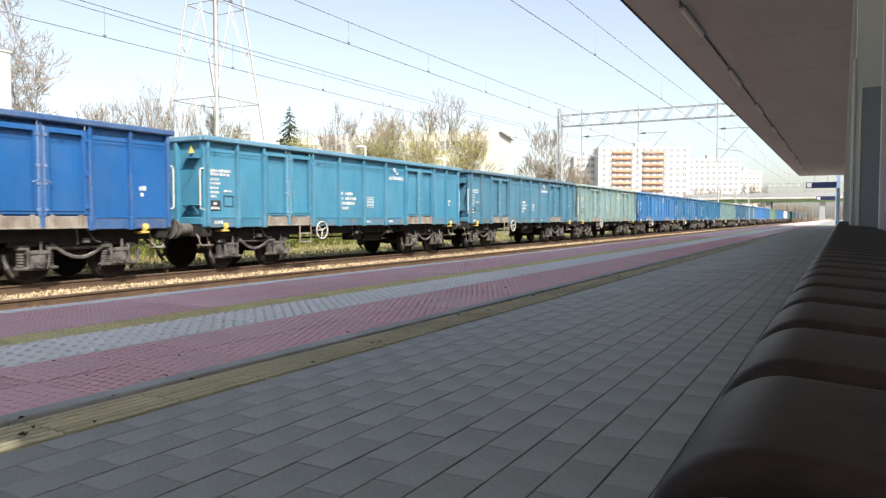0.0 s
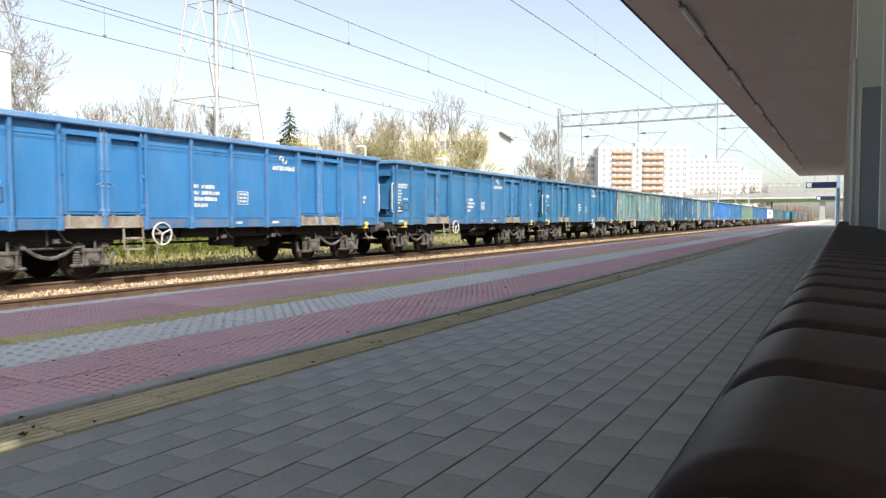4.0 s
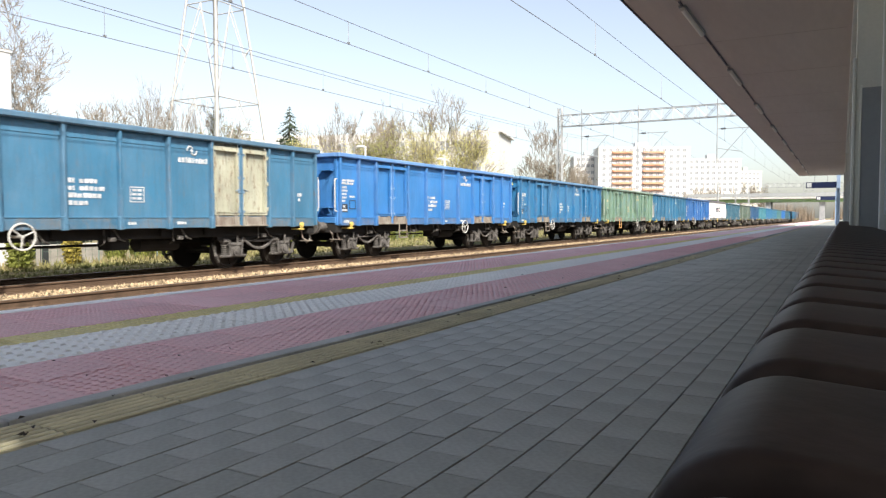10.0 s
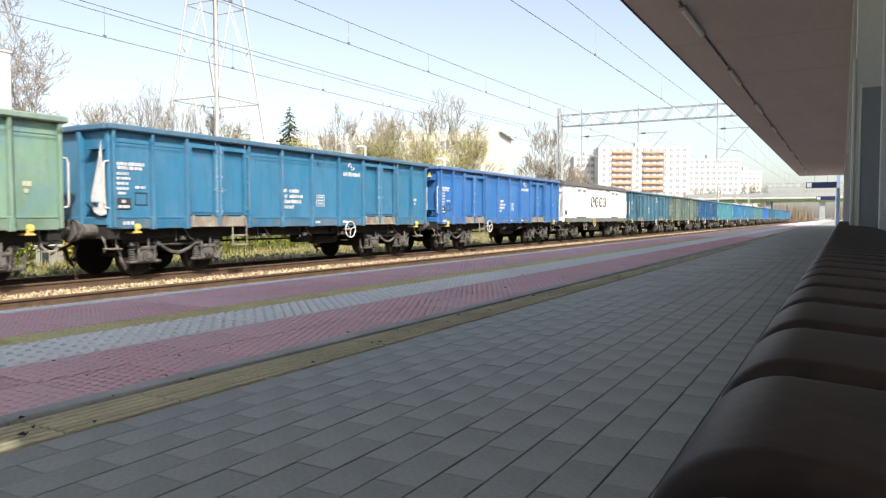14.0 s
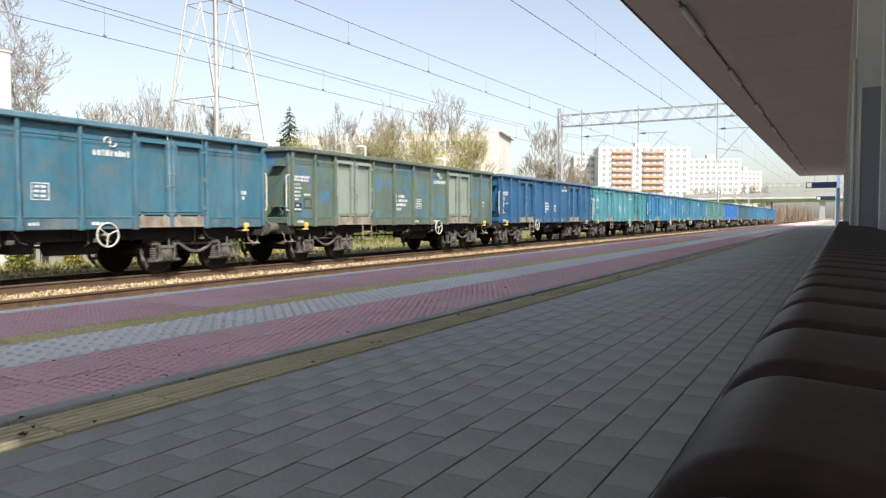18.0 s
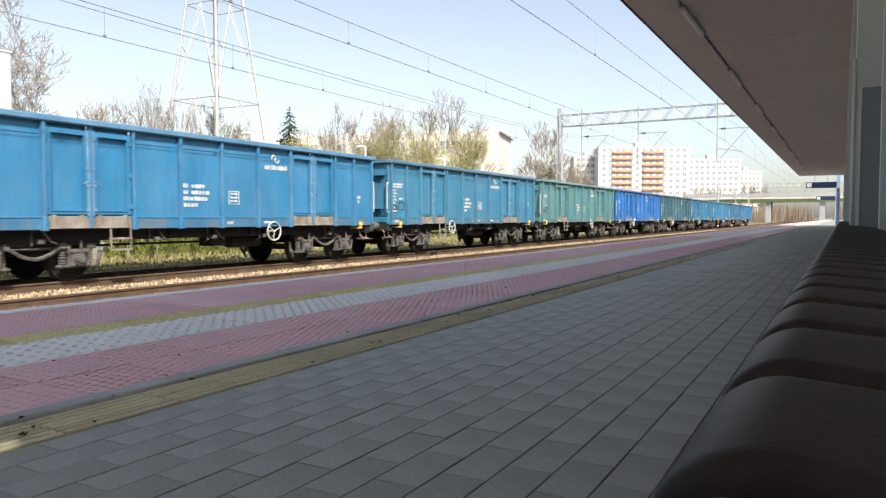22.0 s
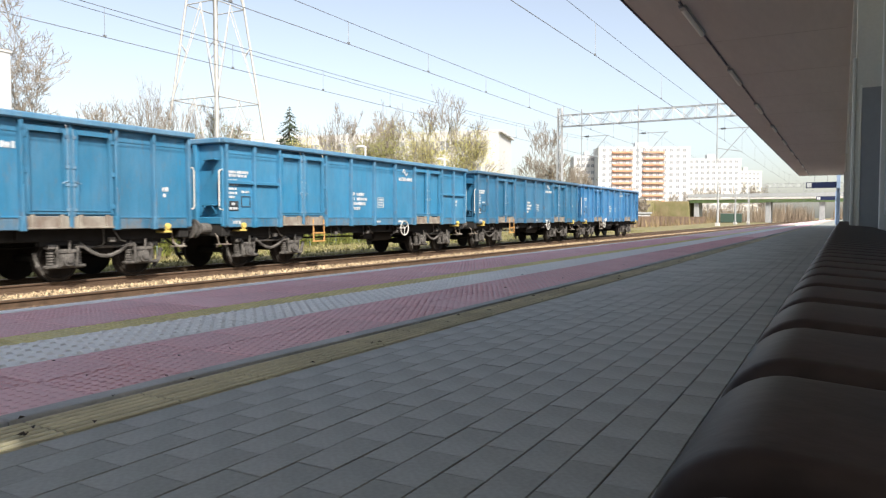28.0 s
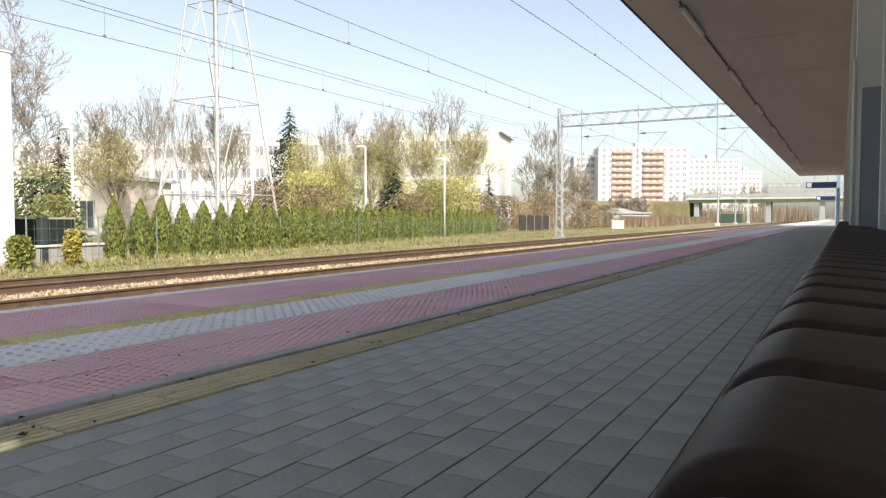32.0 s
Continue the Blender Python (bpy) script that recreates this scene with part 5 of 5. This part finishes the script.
    for k in range(3):
        q = k * math.tau / 3 + 0.4
        add_tube(hw, [(1.47, -2.1, 0.96), (1.47, -2.1 + 0.25 * math.cos(q), 0.96 + 0.25 * math.sin(q))], 0.016, 4)
    add_tube(hw, [(1.15, -2.1, 0.96), (1.49, -2.1, 0.96)], 0.03, 6)
    part("handwheel", hw, M_GRIP, W, "pale three-spoked brake handwheel")
    ld = bmesh.new()
    for y in (-3.08, -2.60):
        add_tube(ld, [(1.45, y, 1.28), (1.47, y, 0.62)], 0.022, 4)
    for z in (0.64, 0.88):
        add_box(ld, 1.42, 1.50, -3.09, -2.59, z - 0.02, z + 0.02)
    part("step_ladder", ld, M_SILL, W, "hanging step under the door")
    for y in (-5.88, 5.80):
        v = bmesh.new()
        add_disc(v, (1.49, y, 1.13), (1, 0, 0), 0.068, 0.06, 12)
        add_box(v, 1.46, 1.50, y - 0.10, y + 0.10, 0.98, 1.02, 0.01)
        add_box(v, 1.465, 1.495, y - 0.06, y + 0.06, 1.02, 1.10, 0.01)
        add_tube(v, [(1.1, y, 1.0), (1.46, y, 1.0)], 0.03, 5)
        part("brake_valve", v, M_VALVE, W, "yellow brake changeover plate")
    # markings
    bars(W, -6.33, 2.36, ((0, 0.09, 0.70), (0.04, 0.0, 0.64)), h=0.075)
    bars(W, -6.33, 1.82, ((0, 0.42, 0.30), (0, 0.32, 0.34), (0, 0.21, 0.32), (0, 0.10, 0.34), (0.04, 0.0, 0.22), (0.46, 0.14, 0.26)), h=0.065)
    pl = box(1.406, 1.416, -6.36, -5.98, 1.50, 1.75, 0.003)
    plate = part("data_plate", pl, M_PLATE, W, "dark data plate with pale marks")
    bars(plate, -6.33, 1.53, ((0.03, 0.0, 0.28), (0.12, 0.11, 0.1)), x=1.421, h=0.07)
    fr = bmesh.new()
    for (a, b, c, e) in ((-5.88, -5.56, 1.86, 1.88), (-5.88, -5.56, 1.60, 1.62), (-5.88, -5.86, 1.62, 1.86), (-5.58, -5.56, 1.62, 1.86)):
        add_box(fr, 1.405, 1.414, a, b, c, e)
    part("label_holder", fr, M_PLATE, W, "small label frame")
    bars(W, -1.13, 1.58, ((0, 0.45, 0.13), (0.24, 0.45, 0.42), (0, 0.30, 0.13), (0.24, 0.30, 0.55), (0, 0.15, 0.74), (0, 0.0, 0.42)), h=0.10)
    fl = bmesh.new()
    for (a, b, c, e) in ((0.28, 0.64, 1.98, 2.0), (0.28, 0.64, 1.66, 1.68), (0.28, 0.30, 1.68, 1.98), (0.62, 0.64, 1.68, 1.98)):
        add_box(fl, 1.405, 1.413, a, b, c, e)
    for z in (1.72, 1.81, 1.90):
        for y in (0.34, 0.47):
            add_box(fl, 1.405, 1.413, y, y + 0.10, z, z + 0.05)
    part("load_table", fl, M_MARK, W, "white framed load table")
    bars(W, 5.72, 1.72, ((0, 0.20, 0.20), (0.03, 0.07, 0.12)), h=0.10)
    bars(W, -6.2, 1.17, ((0, 0, 0.26),), x=1.44, h=0.08)
    bars(W, 0.2, 1.17, ((0, 0, 0.20), (1.3, 0, 0.26)), x=1.44, h=0.07)
    em = bmesh.new()
    add_ring(em, (1.413, 1.92, 2.93), (1, 0, 0), 0.075, 0.024, 16, 4, 0.4, 3.5)
    add_ring(em, (1.413, 2.04, 2.89), (1, 0, 0), 0.075, 0.024, 16, 4, 3.5, 6.6)
    add_disc(em, (1.408, 1.98, 2.91), (1, 0, 0), 0.04, 0.012, 10)
    part("emblem", em, M_MARK, W, "white curved emblem")
    bars(W, 1.58, 2.62, ((0, 0, 0.26), (0.28, 0, 0.2), (0.50, 0, 0.36)), h=0.13, name="name_bar")
    bogie(W, -4.5)
    bogie(W, 4.5)
    return W


WORDS = {"royal": "deep royal blue", "bright": "bright blue", "mid": "faded mid-blue", "teal": "weathered teal-blue", "slate": "dull slate-blue",
         "turquoise": "pale turquoise", "green": "faded grey-green", "grey": "chalky pale grey-green", "sage": "faded sage-turquoise", "white": "white",
         "rusty": "rusty olive-grey blue-patched", "azure": "clear azure blue"}
WEAR = {"royal": (0.25, 0.05), "bright": (0.3, 0.05), "mid": (0.45, 0.15), "teal": (0.5, 0.16), "slate": (0.45, 0.25), "turquoise": (0.45, 0.08),
        "green": (0.6, 0.22), "grey": (0.65, 0.18), "sage": (0.55, 0.18), "white": (0.4, 0.04), "rusty": (0.5, 0.6), "azure": (0.42, 0.12)}
# kind of paint and its colour in full daylight, 0 to 255, wagon by wagon
ROLL = (("royal", 26, 92, 170), ("azure", 62, 132, 178), ("teal", 68, 122, 162), ("grey", 128, 153, 166), ("bright", 48, 116, 188), ("mid", 42, 110, 172),
        ("azure", 34, 108, 164), ("grey", 112, 142, 156), ("slate", 48, 100, 144), ("mid", 64, 118, 166), ("bright", 52, 122, 205), ("mid", 42, 115, 178),
        ("green", 118, 148, 142), ("teal", 46, 116, 168), ("bright", 48, 110, 190), ("white", 236, 232, 255), ("slate", 56, 110, 146), ("rusty", 92, 112, 110),
        ("royal", 34, 90, 146), ("turquoise", 68, 142, 172), ("azure", 44, 122, 182), ("teal", 54, 124, 172), ("sage", 82, 132, 148), ("bright", 32, 112, 200),
        ("slate", 52, 102, 132), ("teal", 46, 116, 168), ("azure", 50, 126, 182), ("teal", 42, 110, 162), ("azure", 50, 120, 186))
LIT = (0.89, 0.92, 0.75)  # what the warm sun and blue sky leave of it for the paint itself


def linear(rgb):
    return tuple(share * (v / 3294.6 if v < 10 else ((v / 255 + 0.055) / 1.055) ** 2.4) for v, share in zip(rgb, LIT))


PATCH = {7: ((0.05, 0.20, 0.36), 0.35), 17: ((0.04, 0.17, 0.36), 0.45), 12: ((0.10, 0.22, 0.29), 0.35), 3: ((0.06, 0.21, 0.38), 0.25), 24: ((0.16, 0.2, 0.2), 0.25),
         22: ((0.06, 0.20, 0.33), 0.3), 16: ((0.17, 0.14, 0.10), 0.2), 8: ((0.055, 0.13, 0.34), 0.4)}
PALE_DOOR = paint("bare_pale_door", (0.44, 0.45, 0.36), (0.38, 0.36, 0.26), 0.6, 0.8, 21.0)
GREEN_DOOR = paint("grey_green_door", (0.22, 0.28, 0.25), (0.27, 0.31, 0.28), 0.4, 0.2, 23.0)


PAINT = {}


def dress(W, k):
    kind, *rgb = ROLL[k]
    fading, rust = WEAR[kind]
    col = linear(rgb)
    grey = sum(col) / 3
    fade = tuple(min(0.8, c * 0.85 + grey * 0.25 + 0.02) for c in col)
    patch, amount = PATCH.get(k, (tuple(c * 0.72 + g for c, g in zip(col, (0.025, 0.04, 0.035))), 0.2))
    if k == 15:
        patch = None
    rv = random.Random(100 + k)
    m = paint("wagon_paint", col, fade, fading, rust, 7.3 * k, patch, amount)
    lock_m = rim_m = post_m = low_m = m
    if k != 15:
        light = rv.uniform(0.8, 1.3)
        lock_m = paint("worn_lock_paint", tuple(c * 0.9 + 0.06 for c in col), tuple(c * 0.8 + 0.20 for c in fade), 0.8, rust + 0.2, 7.3 * k + 2)
        rim_m = paint("dusty_rim_paint", tuple((c * 0.75 + grey * 0.25) * light for c in col), tuple((c * 0.8 + 0.06) * light for c in fade), 0.6, rust, 7.3 * k + 3)
        post_m = paint("grimy_post_paint", tuple(c * 0.92 for c in col), tuple(c * 0.75 + 0.05 for c in fade), 0.5, min(0.75, rust + 0.12), 7.3 * k + 6)
        low_m = paint("scuffed_sill_paint", tuple(c * 0.85 for c in col), tuple(c * 0.6 + 0.07 for c in fade), 0.6, min(0.7, rust + 0.25), 7.3 * k + 4, (0.17, 0.16, 0.14), 0.4)
    for o in W.children_recursive:
        if o.type != "MESH" or not o.material_slots:
            continue
        use = None
        if o.data.materials[0] == P_BASE:
            use = m
            base = o.name.split(".")[0]
            if base in ("top_rim", "end_rim"):
                use = rim_m
            if base == "lock_bar":
                use = lock_m
            if base == "side_post":
                use = post_m
            if base == "lower_panel":
                use = low_m
            if base == "door_leaf" and k == 9:
                use = PALE_DOOR
            if base == "door_leaf" and k == 17:
                use = GREEN_DOOR
        elif o.data.materials[0] == M_MARK and k in (3, 7, 12):
            use = M_OLDMARK
        if use:
            o.material_slots[0].link = "OBJECT"
            o.material_slots[0].material = use
    PAINT[k] = m
    tagged(W, WORDS[kind] + " steel open goods wagon on two bogies", "wagon", "goods wagons")


M_OLDMARK = mat("yellowed_stencil", (0.55, 0.52, 0.36), 0.75, var=0.35, scale=6, fine=50, bump=0)
first = build_wagon()
wagons = [first]
for k in range(1, 29):
    wagons.append(copy_thing(first, pose(TRACKS[2], 20 + PITCH * k, RAIL_Z)))
for k, W in enumerate(wagons):
    dress(W, k)

# what sets single wagons apart
wc = wagons[15]
wc["label"] = "white covered goods wagon with grey roof sheet and ring emblems"
for o in list(wc.children_recursive):
    base = o.name.split(".")[0]
    if base in ("emblem", "name_bar", "stencil_marking", "load_table", "top_rim", "end_rim"):
        bpy.data.objects.remove(o)
M_COVER = mat("grey_roof_sheet", (0.10, 0.095, 0.095), 0.8, var=0.3, scale=2, fine=20)
cov = mesh([(-1.52, -6.6, 3.16), (1.52, -6.6, 3.16), (1.52, 6.6, 3.16), (-1.52, 6.6, 3.16), (-1.30, -6.55, 3.42), (1.30, -6.55, 3.42), (1.30, 6.55, 3.42), (-1.30, 6.55, 3.42)], BOXF)
part("cover", cov, M_COVER, wc, "dark grey roof sheet")
for o in wc.children:
    if o.name.split(".")[0] in ("lower_panel", "door_sill"):
        o.material_slots[0].link = "OBJECT"
        o.material_slots[0].material = M_COVER
M_RING = mat("dark_ring_paint", (0.045, 0.06, 0.075), 0.6, var=0.1, bump=0)
M_REDP = mat("red_mark_paint", (0.60, 0.03, 0.05), 0.6, var=0.1, bump=0)
for cy, a0, a1 in ((-1.37, 0.0, 5.5), (-0.47, 0.8, 5.5), (0.36, 0.8, 5.5), (1.17, -2.4, 2.5)):
    em = bmesh.new()
    add_ring(em, (1.442, cy, 2.32), (1, 0, 0), 0.285, 0.034, 32, 4, a0, a1)
    part("ring_emblem", em, M_RING, wc, "dark open ring emblem")
part("emblem_stroke", box(1.436, 1.446, -1.40, -1.07, 2.295, 2.345), M_RING, wc, "dark stroke of the emblem")
part("emblem_bar", box(1.436, 1.450, -0.46, 0.47, 2.295, 2.345), M_REDP, wc, "red bar of the emblem")
dot = add_disc(bmesh.new(), (1.44, 1.15, 2.32), (1, 0, 0), 0.085, 0.012, 14)
add_box(dot, 1.436, 1.446, 0.98, 1.1, 2.30, 2.34)
part("emblem_dot", dot, M_REDP, wc, "red dot of the emblem")
tank = bmesh.new()
add_box(tank, 0.95, 1.30, -1.20, 0.45, 0.55, 1.02, 0.03)
for y in (-1.0, -0.4, 0.25):
    add_box(tank, 1.28, 1.33, y - 0.04, y + 0.04, 0.56, 1.04)
part("equipment_box", tank, M_UNDER, wc, "black equipment box under the floor")
part("sill_strip", box(1.44, 1.525, -6.4, 6.4, 1.08, 1.30, 0.012), mat("grey_sill_paint", (0.16, 0.175, 0.165), 0.7, var=0.35, scale=2, fine=20), wc, "dark grey sill strip")
for o in wc.children:
    if o.name.split(".")[0] == "handwheel":
        o.material_slots[0].link = "OBJECT"
        o.material_slots[0].material = M_VALVE
        o.location += Vector((0.085, 0.82, 0.10))
    if o.name.split(".")[0] == "side_post":  # shallow posts
        o.location.x -= math.copysign(0.085, o.bound_box[0][0])
for k in (18, 28):  # markings set higher
    for o in wagons[k].children:
        if o.name.split(".")[0] in ("emblem", "name_bar"):
            o.location.z += 0.16
for k in (6, 10, 12, 13, 16, 17, 19, 20, 22, 26, 27):  # brake wheel at the other bogie
    for o in wagons[k].children:
        if o.name.split(".")[0] == "handwheel":
            o.location.y += 3.95
sheet = mesh([(1.30, -6.60, 2.95), (1.33, -6.61, 2.6), (1.37, -6.62, 2.3), (1.40, -6.61, 1.95), (1.43, -6.60, 1.6), (1.42, -6.59, 1.40), (1.25, -6.60, 1.36), (1.05, -6.62, 1.44), (0.98, -6.63, 1.75), (1.08, -6.63, 2.05), (1.20, -6.62, 2.45)], [tuple(range(11))])
bmesh.ops.solidify(sheet, geom=sheet.faces[:], thickness=0.01)
part("torn_sheet", sheet, M_TARP, wagons[13], "torn white sheet at the corner")
for (y0, y1) in ((-6.45, -4.5), (4.45, 6.45)):
    part("stiffening_rail", box(1.40, 1.48, y0, y1, 2.18, 2.27, 0.012), PAINT[26], wagons[26], "horizontal stiffening rail")
for k in (12, 27, 26):
    for o in wagons[k].children:
        if o.name.split(".")[0] == "step_ladder":
            o.material_slots[0].link = "OBJECT"
            o.material_slots[0].material = mat("orange_step", (0.55, 0.30, 0.10), 0.6)

ladder = bmesh.new()
for x in (0.95, 1.34):
    add_tube(ladder, [(x, -6.62, 1.2), (x, -6.62, 2.55)], 0.02, 5)
for z in (1.35, 1.65, 1.95, 2.25, 2.52):
    add_tube(ladder, [(0.95, -6.62, z), (1.34, -6.62, z)], 0.018, 5)
part("end_ladder", ladder, M_GRIP, wagons[19], "pale ladder on the end wall")
M_WARN = mat("yellow_warning_paint", (0.75, 0.62, 0.12), 0.6, var=0.2)
for k in (1, 7, 8, 11, 14, 22):
    tri = mesh([(0.92, -6.535, 2.90), (1.12, -6.535, 2.90), (1.02, -6.535, 3.08), (0.92, -6.525, 2.90), (1.12, -6.525, 2.90), (1.02, -6.525, 3.08)],
               [(0, 1, 2), (5, 4, 3), (0, 3, 4, 1), (1, 4, 5, 2), (2, 5, 3, 0)])
    part("warning_triangle", tri, M_WARN, wagons[k], "yellow warning triangle")
for k in (23, 28):
    for y, z, w, h in ((-1.85, 1.14, 0.34, 0.15), (4.62, 1.42, 0.24, 0.22)):
        part("paper_label", box(1.44, 1.446, y, y + w, z, z + h), M_EDGE, wagons[k], "white paper label")

# ---- paving, piece by piece ----
strip("edge_stones", -4.06, -3.945, 1, 1.0, 0.006, M_EDGE, "white painted platform edge stones", 0.004)
strip("red_edge_paving", -3.945, -3.16, 2, 0.415, 0.006, M_RED, "dull red ribbed safety paving along the platform edge")
strip("yellow_line", -3.16, -2.95, 1, 0.42, 0.006, M_YEL, "yellow safety line of paving tiles")
strip("tactile_strip", -2.95, -2.51, 1, 0.44, 0.006, M_WHT, "pale studded tactile paving strip")
strip("red_inner_paving", -2.51, -1.888, 2, 0.325, 0.006, M_RED, "dull red ribbed paving beside the tactile strip")
strip("drain_kerb", -1.885, -1.812, 1, 1.0, 0.004, M_DRAIN, "narrow grey concrete kerb beside the slot drain", 0.008)
strip("ribbed_guide", -1.788, -1.602, 1, 0.34, 0.003, M_RIBBASE, "worn yellow ribbed guide paving")
ribs = [(-1.784 + k * 0.031, -1.784 + k * 0.031 + 0.017, y * 0.34 + 0.003, y * 0.34 + 0.337, 0.0, 0.005) for k in range(6) for y in range(-3, 60)]
tagged(joined("guide_ribs", ribs, M_RIB, None, "yellow ribs of the guide paving", 0.003), "worn yellow ribs on the guide paving", "paving", kind="stuff")
studs = [(-2.925 + k * 0.072, -2.895 + k * 0.072, y * 0.072, y * 0.072 + 0.03, 0.0, 0.006) for k in range(6) for y in range(6, 350)]
tagged(joined("tactile_studs", studs, M_WHT, None, "", 0.006), "small pale studs on the tactile strip", "paving", kind="stuff")
rr = []
for y in range(18, 520):
    o = 0.02 * (y % 2)
    for k in range(19):
        rr.append((-3.935 + k * 0.04 + o, -3.935 + k * 0.04 + o + 0.02, y * 0.04, y * 0.04 + 0.02, 0.0, 0.0022))
    for k in range(15):
        rr.append((-2.50 + k * 0.04 + o, -2.50 + k * 0.04 + o + 0.02, y * 0.04, y * 0.04 + 0.02, 0.0, 0.0022))
tagged(joined("red_studs", rr, M_RED, None, "", 0.003), "small raised studs on the red paving", "paving", kind="stuff")
ys = [(-3.15 + k * 0.04 + 0.02 * (y % 2), -3.13 + k * 0.04 + 0.02 * (y % 2), y * 0.04, y * 0.04 + 0.02, 0.0, 0.003) for k in range(4) for y in range(18, 520)]
tagged(joined("yellow_studs", ys, M_YEL, None, "", 0.003), "small raised studs on the yellow line", "paving", kind="stuff")
rest = []
PW, PL = 0.10, 0.20
pav = tagged(empty("grey_paving"), "grey concrete block paving in straight rows", "paving", kind="structure")
bm = joined_bm(PW - 0.002, PL - 0.0015, e=0.0015)
pav_me = bpy.data.meshes.new("paver")
bm.to_mesh(pav_me)
bm.free()
pav_me.materials.append(M_PAVE)
n_p = 0
for r in range(0, 76):
    x = -1.60 + r * PW
    sh = 0.04 if r % 2 else 0.143
    for i in range(-12, 130):
        y = i * PL + sh
        if r < 15 and 0.35 < y < 4.3 and n_p < 298:
            ob = new("paver", pav_me)
            ob.parent = pav
            ob.location = (x + PW / 2, y + PL / 2, random.uniform(-0.0016, 0.0))
            ob.rotation_euler = (random.gauss(0, 0.0015), random.gauss(0, 0.0015), 0)
            n_p += 1
        elif y > -2.4:
            rest.append((x + 0.001, x + PW - 0.001, y + 0.0007, y + PL - 0.0007, -0.05, random.uniform(-0.0016, 0.0)))
tagged(joined("paver_rest", rest, M_PAVE, pav, "", 0.0015), kind="stuff")
part("paving_far", box(-1.61, PLAT_R, 26.1, PLAT_Y1, -0.05, -0.002), M_PAVE, pav)
part("paving_behind", box(-1.61, PLAT_R, PLAT_Y0, -2.1, -0.05, -0.006), M_PAVE, pav)

# dry flakes and grit on the paving
flakes = bmesh.new()
rl = random.Random(77)
for i in range(70):
    x, y = rl.uniform(-2.5, -1.6), 0.9 + 14 * rl.random() ** 2
    if rl.random() < 0.5:
        x = rl.uniform(-1.82, -1.6)
    a, s = rl.uniform(0, 6.28), rl.uniform(0.006, 0.016)
    u, w = Vector((math.cos(a), math.sin(a), 0)) * s, Vector((-math.sin(a), math.cos(a), 0)) * s * 0.5
    c = Vector((x, y, 0.011))
    vs = [flakes.verts.new(c + u), flakes.verts.new(c + w + Vector((0, 0, 0.004))), flakes.verts.new(c - u), flakes.verts.new(c - w + Vector((0, 0, 0.006)))]
    flakes.faces.new(vs)
tagged(obj("leaf_litter", flakes, mat("dark_dry_leaf", (0.06, 0.05, 0.04), 0.9)), "scattered dark dry leaf flakes on the paving", "litter", kind="stuff")

# ---- what moves ----
CENTRE0 = 4.55  # middle of the foremost wagon at the start


def run_at(t):
    """Metres that the slowly quickening train has gone after t seconds."""
    return -0.0931 + 11.83015 * t + 0.0308074 * t ** 2 - 0.000227566 * t ** 3


def motions():
    for k, W in enumerate(wagons):
        y = CENTRE0 + PITCH * k
        walk(W, [(float(i), pose(TRACKS[2], y - run_at(i), RAIL_Z)) for i in range(33)])
    for a in (-0.9, 0.9):
        for cy in (-4.5, 4.5):
            rolling = None
            for W in wagons:
                for o in W.children_recursive:
                    if o.name.split(".")[0] == "wheelset" and abs(o.location.y - (cy + a)) < 0.01:
                        if rolling is None:
                            walk(o, [(i / 30, Matrix.Translation((0, cy + a, 0.46)) @ Matrix.Rotation(run_at(i / 30) / 0.46, 4, "X")) for i in range(961)])
                            rolling = o.animation_data
                        else:
                            o.rotation_mode = "QUATERNION"
                            o.animation_data_create()
                            o.animation_data.action = rolling.action
                            o.animation_data.action_slot = rolling.action_slot


motions()
